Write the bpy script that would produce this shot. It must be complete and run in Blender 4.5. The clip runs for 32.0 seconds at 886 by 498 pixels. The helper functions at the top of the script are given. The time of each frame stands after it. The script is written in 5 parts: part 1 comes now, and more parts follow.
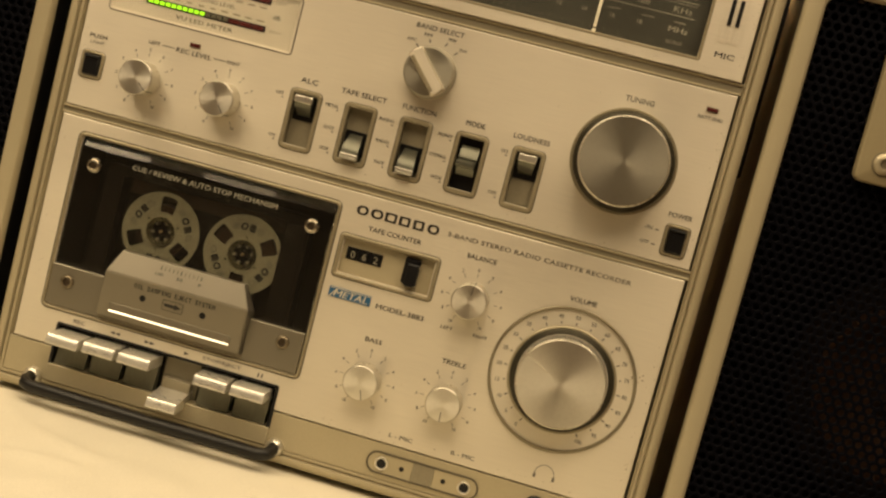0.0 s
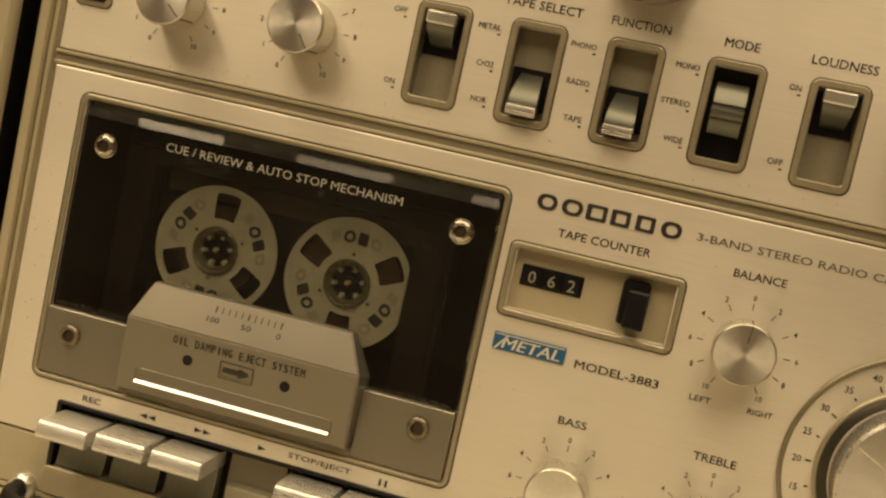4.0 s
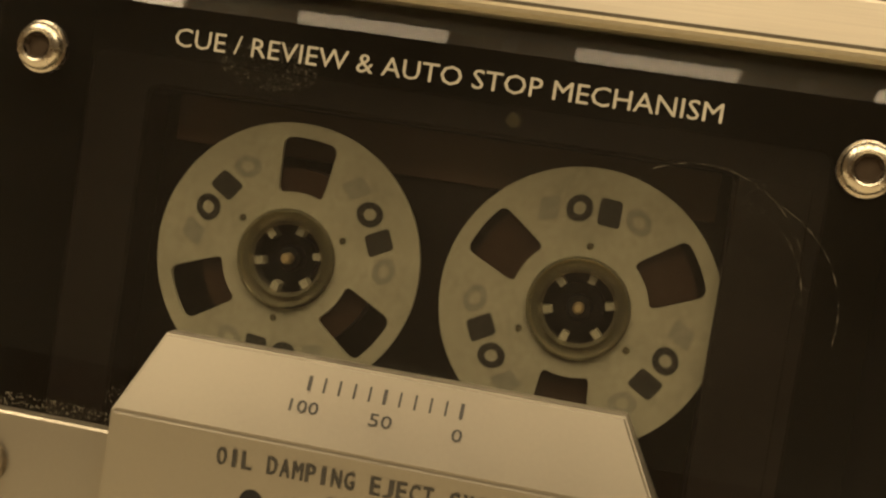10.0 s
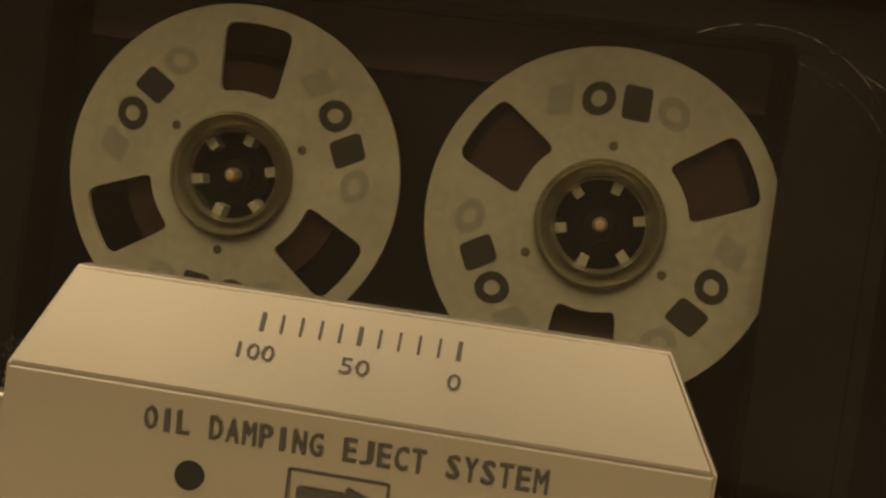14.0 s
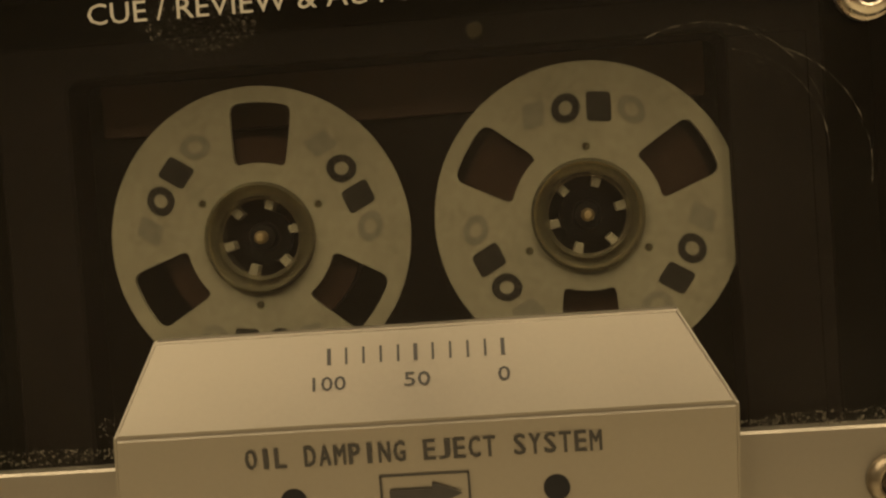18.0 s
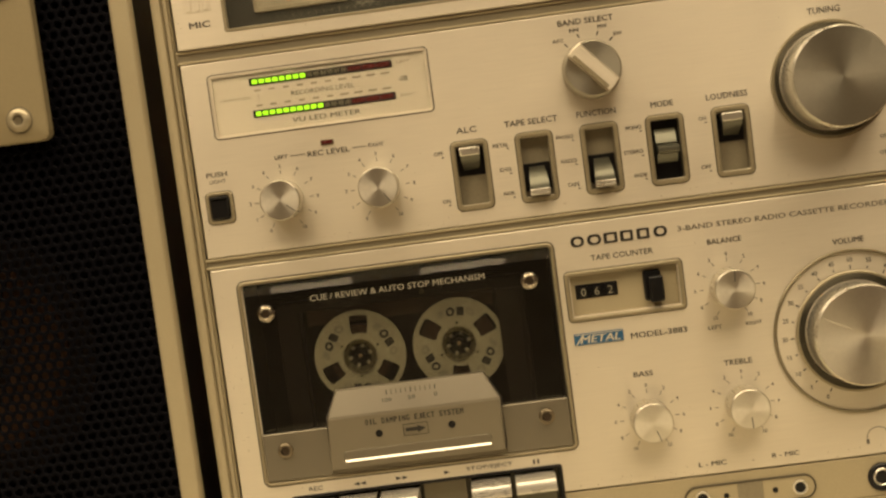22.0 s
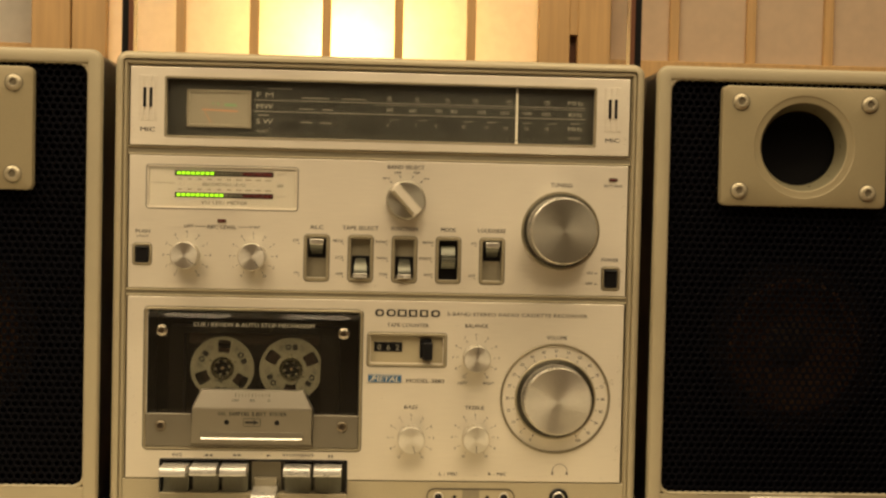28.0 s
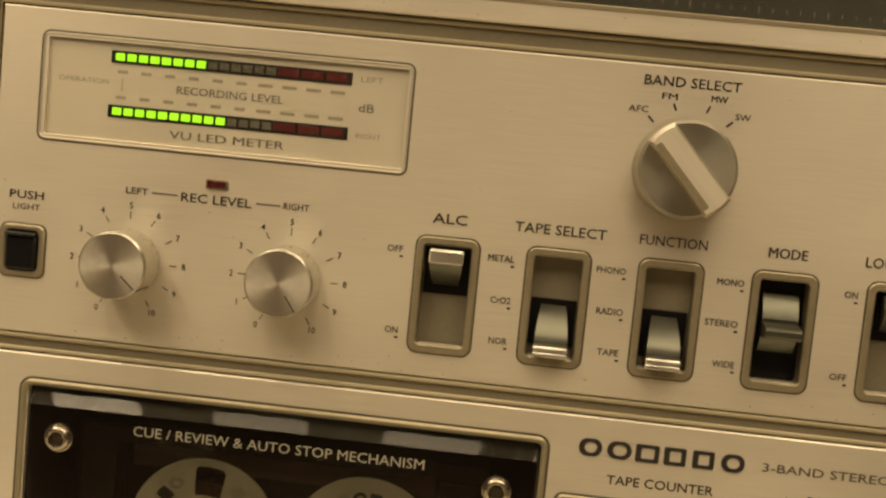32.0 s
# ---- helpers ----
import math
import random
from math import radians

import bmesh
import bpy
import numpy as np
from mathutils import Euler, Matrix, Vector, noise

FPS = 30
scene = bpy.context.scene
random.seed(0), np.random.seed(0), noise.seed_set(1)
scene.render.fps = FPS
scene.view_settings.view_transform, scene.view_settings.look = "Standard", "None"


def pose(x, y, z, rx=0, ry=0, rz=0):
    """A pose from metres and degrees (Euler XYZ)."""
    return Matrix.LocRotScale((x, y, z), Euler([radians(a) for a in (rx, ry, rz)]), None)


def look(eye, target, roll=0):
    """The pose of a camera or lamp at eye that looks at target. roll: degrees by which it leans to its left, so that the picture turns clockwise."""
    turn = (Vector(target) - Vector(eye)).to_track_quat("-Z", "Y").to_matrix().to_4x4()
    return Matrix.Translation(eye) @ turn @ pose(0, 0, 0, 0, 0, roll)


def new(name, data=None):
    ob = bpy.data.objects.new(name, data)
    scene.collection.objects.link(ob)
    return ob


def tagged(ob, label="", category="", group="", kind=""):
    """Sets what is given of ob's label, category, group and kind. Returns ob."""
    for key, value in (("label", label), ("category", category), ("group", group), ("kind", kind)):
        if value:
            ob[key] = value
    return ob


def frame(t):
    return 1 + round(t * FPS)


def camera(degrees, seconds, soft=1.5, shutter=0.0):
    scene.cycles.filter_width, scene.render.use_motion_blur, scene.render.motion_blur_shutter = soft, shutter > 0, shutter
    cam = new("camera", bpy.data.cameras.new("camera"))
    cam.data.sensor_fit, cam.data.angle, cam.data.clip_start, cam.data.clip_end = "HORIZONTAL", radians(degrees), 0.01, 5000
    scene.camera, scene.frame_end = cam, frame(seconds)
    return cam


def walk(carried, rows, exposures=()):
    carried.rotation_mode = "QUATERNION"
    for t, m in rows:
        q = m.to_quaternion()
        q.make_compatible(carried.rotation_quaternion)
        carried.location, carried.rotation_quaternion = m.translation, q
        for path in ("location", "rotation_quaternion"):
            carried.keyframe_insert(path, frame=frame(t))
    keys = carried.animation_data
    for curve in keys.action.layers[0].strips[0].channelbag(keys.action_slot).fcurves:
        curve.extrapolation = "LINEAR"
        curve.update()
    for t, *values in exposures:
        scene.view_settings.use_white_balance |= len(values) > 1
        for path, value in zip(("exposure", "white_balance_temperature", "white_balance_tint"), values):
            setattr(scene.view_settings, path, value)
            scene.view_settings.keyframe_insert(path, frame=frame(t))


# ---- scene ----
cam = camera(40.0, 32.0, soft=2.4)
PATH = [
    (0, (0.1058, -0.5598, 0.191), (-0.007, 0.4288, 0.0917), 14.71),
    (0.5, (0.0967, -0.5277, 0.1954), (-0.0043, 0.4631, 0.106), 15.28),
    (1, (0.094, -0.4926, 0.1959), (-0.0286, 0.495, 0.0978), 15.69),
    (1.5, (0.0814, -0.4637, 0.192), (-0.0544, 0.5227, 0.0999), 15.61),
    (2, (0.0663, -0.4316, 0.1871), (-0.0732, 0.5544, 0.0962), 15.64),
    (2.5, (0.0572, -0.4063, 0.1798), (-0.0915, 0.5787, 0.092), 15.09),
    (3, (0.0559, -0.3768, 0.1742), (-0.1152, 0.6023, 0.0641), 14.04),
    (3.5, (0.0515, -0.3553, 0.1659), (-0.1382, 0.6212, 0.0634), 13.06),
    (5.5, (0.002, -0.2682, 0.1455), (-0.1931, 0.7056, 0.0285), 10.19),
    (6, (-0.0117, -0.2533, 0.1409), (-0.2098, 0.7229, 0.0532), 9.52),
    (6.5, (-0.0167, -0.2394, 0.1381), (-0.2287, 0.7358, 0.0743), 9.23),
    (7, (-0.0276, -0.2262, 0.1375), (-0.2421, 0.7491, 0.0845), 9.06),
    (7.5, (-0.0318, -0.2193, 0.1394), (-0.246, 0.7566, 0.0968), 8.74),
    (8, (-0.0374, -0.21, 0.1348), (-0.2474, 0.767, 0.0981), 8.28),
    (8.5, (-0.0391, -0.1968, 0.1273), (-0.2443, 0.7807, 0.0773), 8.96),
    (9, (-0.0394, -0.18, 0.1257), (-0.2328, 0.7999, 0.0759), 8.65),
    (9.5, (-0.0443, -0.1693, 0.1228), (-0.2232, 0.8135, 0.077), 8.76),
    (10, (-0.0461, -0.1581, 0.1191), (-0.2071, 0.8275, 0.0665), 8.89),
    (10.5, (-0.05, -0.151, 0.115), (-0.2016, 0.8359, 0.0599), 8.76),
    (11, (-0.0556, -0.14, 0.1093), (-0.2016, 0.8474, 0.0487), 8.66),
    (11.5, (-0.057, -0.1331, 0.1122), (-0.2121, 0.8534, 0.0596), 8.69),
    (12, (-0.0531, -0.1286, 0.1104), (-0.1995, 0.8597, 0.0678), 8.63),
    (12.5, (-0.0515, -0.1269, 0.1124), (-0.2046, 0.8606, 0.0739), 8.64),
    (13, (-0.0507, -0.1279, 0.1146), (-0.1961, 0.8606, 0.0732), 8.61),
    (13.5, (-0.0506, -0.1263, 0.1116), (-0.1909, 0.8629, 0.0711), 8.35),
    (14, (-0.052, -0.1243, 0.106), (-0.1885, 0.8653, 0.0612), 7.63),
    (14.5, (-0.0518, -0.1225, 0.1025), (-0.1959, 0.8659, 0.0543), 5.89),
    (16.5, (-0.0567, -0.1218, 0.1016), (-0.1819, 0.8692, 0.0547), 2.08),
    (17, (-0.0583, -0.1254, 0.1031), (-0.1685, 0.8671, 0.0512), -0.16),
    (17.5, (-0.0621, -0.1307, 0.1024), (-0.1465, 0.8652, 0.0695), -2.58),
    (18, (-0.0628, -0.1453, 0.1077), (-0.1253, 0.852, 0.0704), -4.04),
    (18.5, (-0.0619, -0.1687, 0.114), (-0.1074, 0.8287, 0.0578), -4.93),
    (19, (-0.0533, -0.2047, 0.1199), (-0.1349, 0.791, 0.0755), -6.38),
    (19.5, (-0.0517, -0.2535, 0.1165), (-0.1183, 0.7442, 0.1309), -6.37),
    (20, (-0.0469, -0.3048, 0.1355), (-0.1065, 0.6916, 0.0766), -7.42),
    (20.5, (-0.0463, -0.3519, 0.1347), (-0.1035, 0.6449, 0.0784), -7.90),
    (21, (-0.036, -0.4085, 0.142), (-0.0972, 0.5879, 0.0844), -8.72),
    (21.5, (-0.0364, -0.4599, 0.1528), (-0.094, 0.5373, 0.1051), -7.88),
    (22, (-0.0358, -0.5048, 0.178), (-0.0732, 0.4926, 0.1159), -7.57),
    (22.5, (-0.025, -0.5468, 0.1804), (-0.0597, 0.4508, 0.1217), -7.46),
    (23, (-0.0187, -0.5944, 0.1857), (-0.0433, 0.4036, 0.128), -6.82),
    (23.5, (-0.0178, -0.6306, 0.1857), (-0.0297, 0.3675, 0.1251), -6.24),
    (24, (-0.0062, -0.6633, 0.1815), (-0.0149, 0.3354, 0.1315), -5.79),
    (24.5, (-0.002, -0.6862, 0.1699), (-0.0042, 0.3132, 0.1351), -5.70),
    (25, (-0.0025, -0.7053, 0.1746), (0.0094, 0.2945, 0.1573), -5.58),
    (25.5, (-0.0052, -0.723, 0.1901), (0.0096, 0.2768, 0.1775), -5.31),
    (27.5, (-0.0027, -0.7861, 0.1962), (0.0293, 0.2133, 0.1861), 0.32),
    (28, (0.0025, -0.749, 0.2046), (0.0511, 0.2494, 0.1749), 1.26),
    (28.5, (0.0046, -0.7027, 0.2114), (0.0321, 0.2965, 0.1831), 1.66),
    (29, (0.0024, -0.6437, 0.218), (-0.0058, 0.3557, 0.1848), 2.42),
    (29.5, (0.0026, -0.5952, 0.2225), (-0.0318, 0.4041, 0.2087), 2.81),
    (30, (0.0062, -0.5352, 0.2274), (-0.0417, 0.4634, 0.2059), 3.38),
    (30.5, (0.0055, -0.4715, 0.2306), (-0.0581, 0.5259, 0.1962), 3.51),
    (31, (-0.011, -0.407, 0.223), (-0.0675, 0.59, 0.1715), 3.80),
    (31.5, (-0.0178, -0.3496, 0.2121), (-0.0629, 0.6477, 0.1543), 3.76),
    (32, (-0.0198, -0.2933, 0.2152), (-0.0876, 0.6997, 0.1191), 5.61),
]
walk(cam, [(t, look(eye, target, roll)) for t, eye, target, roll in PATH],
     exposures=[(0, -0.12), (1, -0.14), (3, -0.2), (6, -0.02), (8, 0.22), (9, 0.38), (10, 0.33), (11, 0.2), (13, 0.25), (14.5, 0.05), (17, -0.2), (18, 0.03), (19, 0.25), (20, 0.08), (22, -0.03), (25, -0.03), (28, -0.03), (29, -0.06), (30, -0.16), (30.5, -0.2), (31, -0.28), (32, -0.36)])

# ---- light: one warm slatted ceiling lamp in front of the set, one lamp inside the paper lantern ----
WARM = (1.0, 0.775, 0.48)
world = bpy.data.worlds.new("world")
scene.world = world
world.use_nodes = True
world.node_tree.nodes["Background"].inputs[0].default_value = (1.0, 0.72, 0.42, 1)
world.node_tree.nodes["Background"].inputs[1].default_value = 0.02


def area_lamp(name, eye, target, sx, sy, watts, colour):
    d = bpy.data.lights.new(name, "AREA")
    d.shape, d.size, d.size_y, d.energy, d.color = "RECTANGLE", sx, sy, watts, colour
    ob = new(name, d)
    ob.matrix_world = look(eye, target)
    return ob


LAMPS = (-1.05, -0.705, -0.36, -0.015, 0.33, 0.675)
for x in LAMPS:
    area_lamp("ceiling_lamp", (x, -0.62, 1.08), (x, -0.62, 0.0), 0.19, 1.1, 9.2 if x == -0.705 else 6.0 if x > 0.1 else 4.5, WARM)
bulb = bpy.data.lights.new("lantern_bulb", "POINT")
bulb.energy, bulb.color, bulb.shadow_soft_size = 5.0, (1.0, 0.70, 0.26), 0.035
new("lantern_bulb", bulb).location = (-0.036, 0.515, 0.36)
scene.view_settings.exposure = 0.0

# ---- helpers; shapes are given in millimetres ----
U = 0.00106
ABS = {}


def thing(name, base, label, category, group=""):
    ob = new(name)
    ob.location = Vector(base) * U
    ob.empty_display_size = 0.02
    ABS[ob.name] = Vector(base)
    return tagged(ob, label, category, group)


def finish(bm, shift, material, sharp=32):
    bmesh.ops.recalc_face_normals(bm, faces=bm.faces)
    for v in bm.verts:
        v.co = (v.co - shift) * U
    me = bpy.data.meshes.new("mesh")
    bm.to_mesh(me)
    bm.free()
    me.materials.append(material)
    me.shade_smooth()
    me.set_sharp_from_angle(angle=radians(sharp))
    return me


def part(name, bm, material, parent, label="", at=None, kind="", sharp=32):
    """One mesh under a thing or a part. at: its own origin, about which bm is drawn; otherwise bm is drawn in place."""
    base = ABS[parent.name]
    me = finish(bm, Vector((0, 0, 0)) if at else base, material, sharp)
    ob = new(name, me)
    ob.parent = parent
    place = Vector(at) if at else base
    ob.location = (place - base) * U
    ABS[ob.name] = place
    return tagged(ob, label, kind=kind)


def solid(name, bm, material, label="", category="", kind="", group=""):
    ob = new(name, finish(bm, Vector((0, 0, 0)), material))
    ABS[ob.name] = Vector((0, 0, 0))
    return tagged(ob, label, category, group, kind)


def B(fn, *a, **k):
    bm = bmesh.new()
    fn(bm, *a, **k)
    return bm


def rr(x0, x1, z0, z1, r, n=5):
    """A rounded rectangle in x and z."""
    r = max(min(r, (x1 - x0) / 2 - 1e-3, (z1 - z0) / 2 - 1e-3), 1e-3)
    pts = []
    for cx, cz, a0 in ((x1 - r, z1 - r, 0), (x0 + r, z1 - r, 90), (x0 + r, z0 + r, 180), (x1 - r, z0 + r, 270)):
        for i in range(n + 1):
            a = radians(a0 + 90 * i / n)
            pts.append((cx + r * math.cos(a), cz + r * math.sin(a)))
    return pts


def ray_round(cx, cz, w, h, r, n=192):
    """A rectangle with rounded corners, sampled by n even rays from its middle."""
    pts = []
    for i in range(n):
        c, s = math.cos(2 * math.pi * i / n), math.sin(2 * math.pi * i / n)
        lo, hi = 0.0, math.hypot(w, h)
        for _ in range(24):
            k = (lo + hi) / 2
            qx, qz = abs(k * c) - w + r, abs(k * s) - h + r
            out = math.hypot(max(qx, 0), max(qz, 0)) + min(max(qx, qz), 0) - r
            lo, hi = (k, hi) if out < 0 else (lo, k)
        pts.append((cx + lo * c, cz + lo * s))
    return pts


def circle(cx, cz, r, n=48):
    return [(cx + r * math.cos(2 * math.pi * i / n), cz + r * math.sin(2 * math.pi * i / n)) for i in range(n)]


def loft(bm, loops, first=True, last=True):
    """Loops of (points in x and z, y), joined in turn; first, last: whether the ends are closed."""
    rows = [[bm.verts.new((x, y, z)) for x, z in pts] for pts, y in loops]
    for a, b in zip(rows, rows[1:]):
        for i in range(len(a)):
            j = (i + 1) % len(a)
            bm.faces.new((a[i], a[j], b[j], b[i]))
    if first:
        bm.faces.new(rows[0])
    if last:
        bm.faces.new(list(reversed(rows[-1])))


def slab(bm, x0, x1, z0, z1, yf, yb, r=0.4, bev=0.25, n=3):
    """A plate with rounded corners; its front, at yf, has a small bevel."""
    loft(bm, [(rr(x0, x1, z0, z1, r, n), yb), (rr(x0, x1, z0, z1, r, n), yf + bev),
              (rr(x0 + bev, x1 - bev, z0 + bev, z1 - bev, r - bev, n), yf)])


def frame_ring(bm, o, i, yf, yb, ro, ri, bev=0.4, n=5):
    """A raised frame: outer and inner (x0, x1, z0, z1)."""
    loft(bm, [(rr(*o, ro, n), yb), (rr(*o, ro, n), yf + bev), (rr(o[0] + bev, o[1] - bev, o[2] + bev, o[3] - bev, ro - bev, n), yf),
              (rr(i[0] - bev, i[1] + bev, i[2] - bev, i[3] + bev, ri + bev, n), yf), (rr(*i, ri, n), yf + bev), (rr(*i, ri, n), yb)], False, False)


def lathe(bm, profile, seg=48):
    """A turned shape about the y axis: (radius, y) in turn; radius 0 closes it."""
    prev = None
    for r, y in profile:
        row = [bm.verts.new((0, y, 0))] if r < 1e-6 else [
            bm.verts.new((r * math.cos(2 * math.pi * i / seg), y, r * math.sin(2 * math.pi * i / seg))) for i in range(seg)]
        if prev:
            for i in range(seg):
                j = (i + 1) % seg
                q = [prev[i % len(prev)], prev[j % len(prev)], row[j % len(row)], row[i % len(row)]]
                q = list(dict.fromkeys(q))
                if len(q) > 2:
                    bm.faces.new(q)
        prev = row


def tube(bm, pts, r, seg=14):
    """A round bar along points, with closed ends."""
    pts = [Vector(p) for p in pts]
    prev, up = None, Vector((0, 0, 1))
    for k, p in enumerate(pts):
        d = (pts[min(k + 1, len(pts) - 1)] - pts[max(k - 1, 0)]).normalized()
        side = d.cross(up if abs(d.dot(up)) < 0.9 else Vector((0, 1, 0))).normalized()
        over = side.cross(d)
        row = [bm.verts.new(p + r * (math.cos(2 * math.pi * i / seg) * side + math.sin(2 * math.pi * i / seg) * over)) for i in range(seg)]
        if prev:
            for i in range(seg):
                bm.faces.new((prev[i], prev[(i + 1) % seg], row[(i + 1) % seg], row[i]))
        else:
            bm.faces.new(row)
        prev = row
    bm.faces.new(list(reversed(prev)))


def box(bm, x0, x1, y0, y1, z0, z1):
    v = [bm.verts.new((x, y, z)) for x in (x0, x1) for y in (y0, y1) for z in (z0, z1)]
    for f in ((0, 1, 3, 2), (4, 6, 7, 5), (0, 4, 5, 1), (2, 3, 7, 6), (0, 2, 6, 4), (1, 5, 7, 3)):
        bm.faces.new([v[i] for i in f])


def plate(bm, x0, x1, z0, z1, yf, yb, holes, bev=0.35):
    """A flat plate with square openings through it and a bevelled outer edge."""
    xs = sorted({x0 + bev, x1 - bev, *[h[0] for h in holes], *[h[1] for h in holes]})
    zs = sorted({z0 + bev, z1 - bev, *[h[2] for h in holes], *[h[3] for h in holes]})
    vert = {}

    def at(x, y, z):
        if (x, y, z) not in vert:
            vert[x, y, z] = bm.verts.new((x, y, z))
        return vert[x, y, z]

    def inside(i, k):
        if not (0 <= i < len(xs) - 1 and 0 <= k < len(zs) - 1):
            return True
        cx, cz = (xs[i] + xs[i + 1]) / 2, (zs[k] + zs[k + 1]) / 2
        return any(h[0] < cx < h[1] and h[2] < cz < h[3] for h in holes)

    for i in range(len(xs) - 1):
        for k in range(len(zs) - 1):
            if inside(i, k):
                continue
            a, b, c, d = xs[i], xs[i + 1], zs[k], zs[k + 1]
            bm.faces.new((at(a, yf, c), at(b, yf, c), at(b, yf, d), at(a, yf, d)))
            for (e, g, p, q) in ((i - 1, k, (a, c), (a, d)), (i + 1, k, (b, c), (b, d)), (i, k - 1, (a, c), (b, c)), (i, k + 1, (a, d), (b, d))):
                if inside(e, g):
                    rim = not (0 <= e < len(xs) - 1 and 0 <= g < len(zs) - 1)
                    if rim:
                        def out(pt):
                            x, z = pt
                            return (x0 if x == xs[0] else x1 if x == xs[-1] else x, z0 if z == zs[0] else z1 if z == zs[-1] else z)
                        po, qo = out(p), out(q)
                        bm.faces.new((at(p[0], yf, p[1]), at(q[0], yf, q[1]), at(qo[0], yf + bev, qo[1]), at(po[0], yf + bev, po[1])))
                        bm.faces.new((at(po[0], yf + bev, po[1]), at(qo[0], yf + bev, qo[1]), at(qo[0], yb, qo[1]), at(po[0], yb, po[1])))
                    else:
                        bm.faces.new((at(p[0], yf, p[1]), at(q[0], yf, q[1]), at(q[0], yb, q[1]), at(p[0], yb, p[1])))


# ---- lettering ----
WORDS = """BAND SELECT|AFC|FM|MW|SW|F M|S W|TUNING|BATT END|POWER|ON|OFF|PUSH|LIGHT|REC LEVEL|LEFT|RIGHT|ALC|TAPE SELECT|FUNCTION|MODE|LOUDNESS|METAL|CrO2|NOR
PHONO|RADIO|TAPE|MONO|STEREO|WIDE|3-BAND STEREO RADIO CASSETTE RECORDER|TAPE COUNTER|MODEL-3883|BALANCE|BASS|TREBLE|VOLUME|L - MIC|R - MIC|MIC|REC|STOP/EJECT
CUE / REVIEW & AUTO STOP MECHANISM|O|I|L|D|A|M|P|N|G|E|J|C|T|S|Y|RECORDING LEVEL|VU LED METER|dB|MHz|KHz|SCALE|88|92|96|104|108|540|600|700|800|1000|1200|1400|1600|7|16|18|12|14|OPERATION""".replace("\n", "|").split("|")
WORDS += [str(n) for n in (0, 1, 2, 3, 4, 5, 6, 8, 9, 10)] + [str(n) for n in range(15, 105, 5)]
GLYPH = {}


def make_glyphs():
    made = []
    for w in dict.fromkeys(WORDS):
        cu = bpy.data.curves.new("word", "FONT")
        cu.body, cu.size, cu.resolution_u, cu.offset = w, 1.0, 2, 0.0 if "M" in w else 0.006
        made.append((w, new("word", cu)))
    dg = bpy.context.evaluated_depsgraph_get()
    dg.update()
    for w, ob in made:
        me = bpy.data.meshes.new_from_object(ob.evaluated_get(dg))
        co = np.empty(len(me.vertices) * 3)
        me.vertices.foreach_get("co", co)
        co = co.reshape(-1, 3)[:, :2]
        lo, hi = co.min(0), co.max(0)
        GLYPH[w] = (co - (lo + hi) / 2, hi - lo, [tuple(p.vertices) for p in me.polygons])
        cu = ob.data
        bpy.data.objects.remove(ob)
        bpy.data.curves.remove(cu)
        bpy.data.meshes.remove(me)


make_glyphs()


def word(w, x, z, width, height, material, parent, y=-0.12, slant=0.0, bold=0.0):
    """Printed lettering, centred on x and z. Width 0: in proportion to its height."""
    co, size, faces = GLYPH[w]
    sz = height / size[1]
    sx = width / size[0] if width else sz * 0.95
    verts = [((cx * sx + slant * cz * sz) * U, 0, cz * sz * U) for cx, cz in co]
    bold = bold or (0.05 * height if "M" in w else 0.0)
    if bold:
        n = len(verts)
        verts += [(vx + bold * U, vy - 0.00001, vz) for vx, vy, vz in verts]
        faces = list(faces) + [tuple(i + n for i in f) for f in faces]
    me = bpy.data.meshes.new("lettering")
    me.from_pydata(verts, [], faces)
    me.materials.append(material)
    ob = new("lettering", me)
    ob.parent = parent
    ABS[ob.name] = Vector((x, y, z))
    ob.location = (Vector((x, y, z)) - ABS[parent.name]) * U
    return ob


def strokes(items, material, parent, name="print", y=-0.1):
    """Printed lines: (x, z, length, width, degrees)."""
    if name in ("tick", "scale_mark", "index_mark", "scale_number", "scale_line") and len(items) > 1:
        for item in items:
            strokes([item], material, parent, name, y)
        return None
    verts, faces = [], []
    for x, z, l, w, a in items:
        c, s = math.cos(radians(a)), math.sin(radians(a))
        k = len(verts)
        for u, v in ((-l / 2, -w / 2), (l / 2, -w / 2), (l / 2, w / 2), (-l / 2, w / 2)):
            verts.append((x + u * c - v * s, y, z + u * s + v * c))
        faces.append((k, k + 1, k + 2, k + 3))
    base = ABS[parent.name]
    me = bpy.data.meshes.new(name)
    me.from_pydata([tuple((Vector(v) - base) * U) for v in verts], [], faces)
    me.materials.append(material)
    ob = new(name, me)
    ob.parent = parent
    ABS[ob.name] = base
    return ob


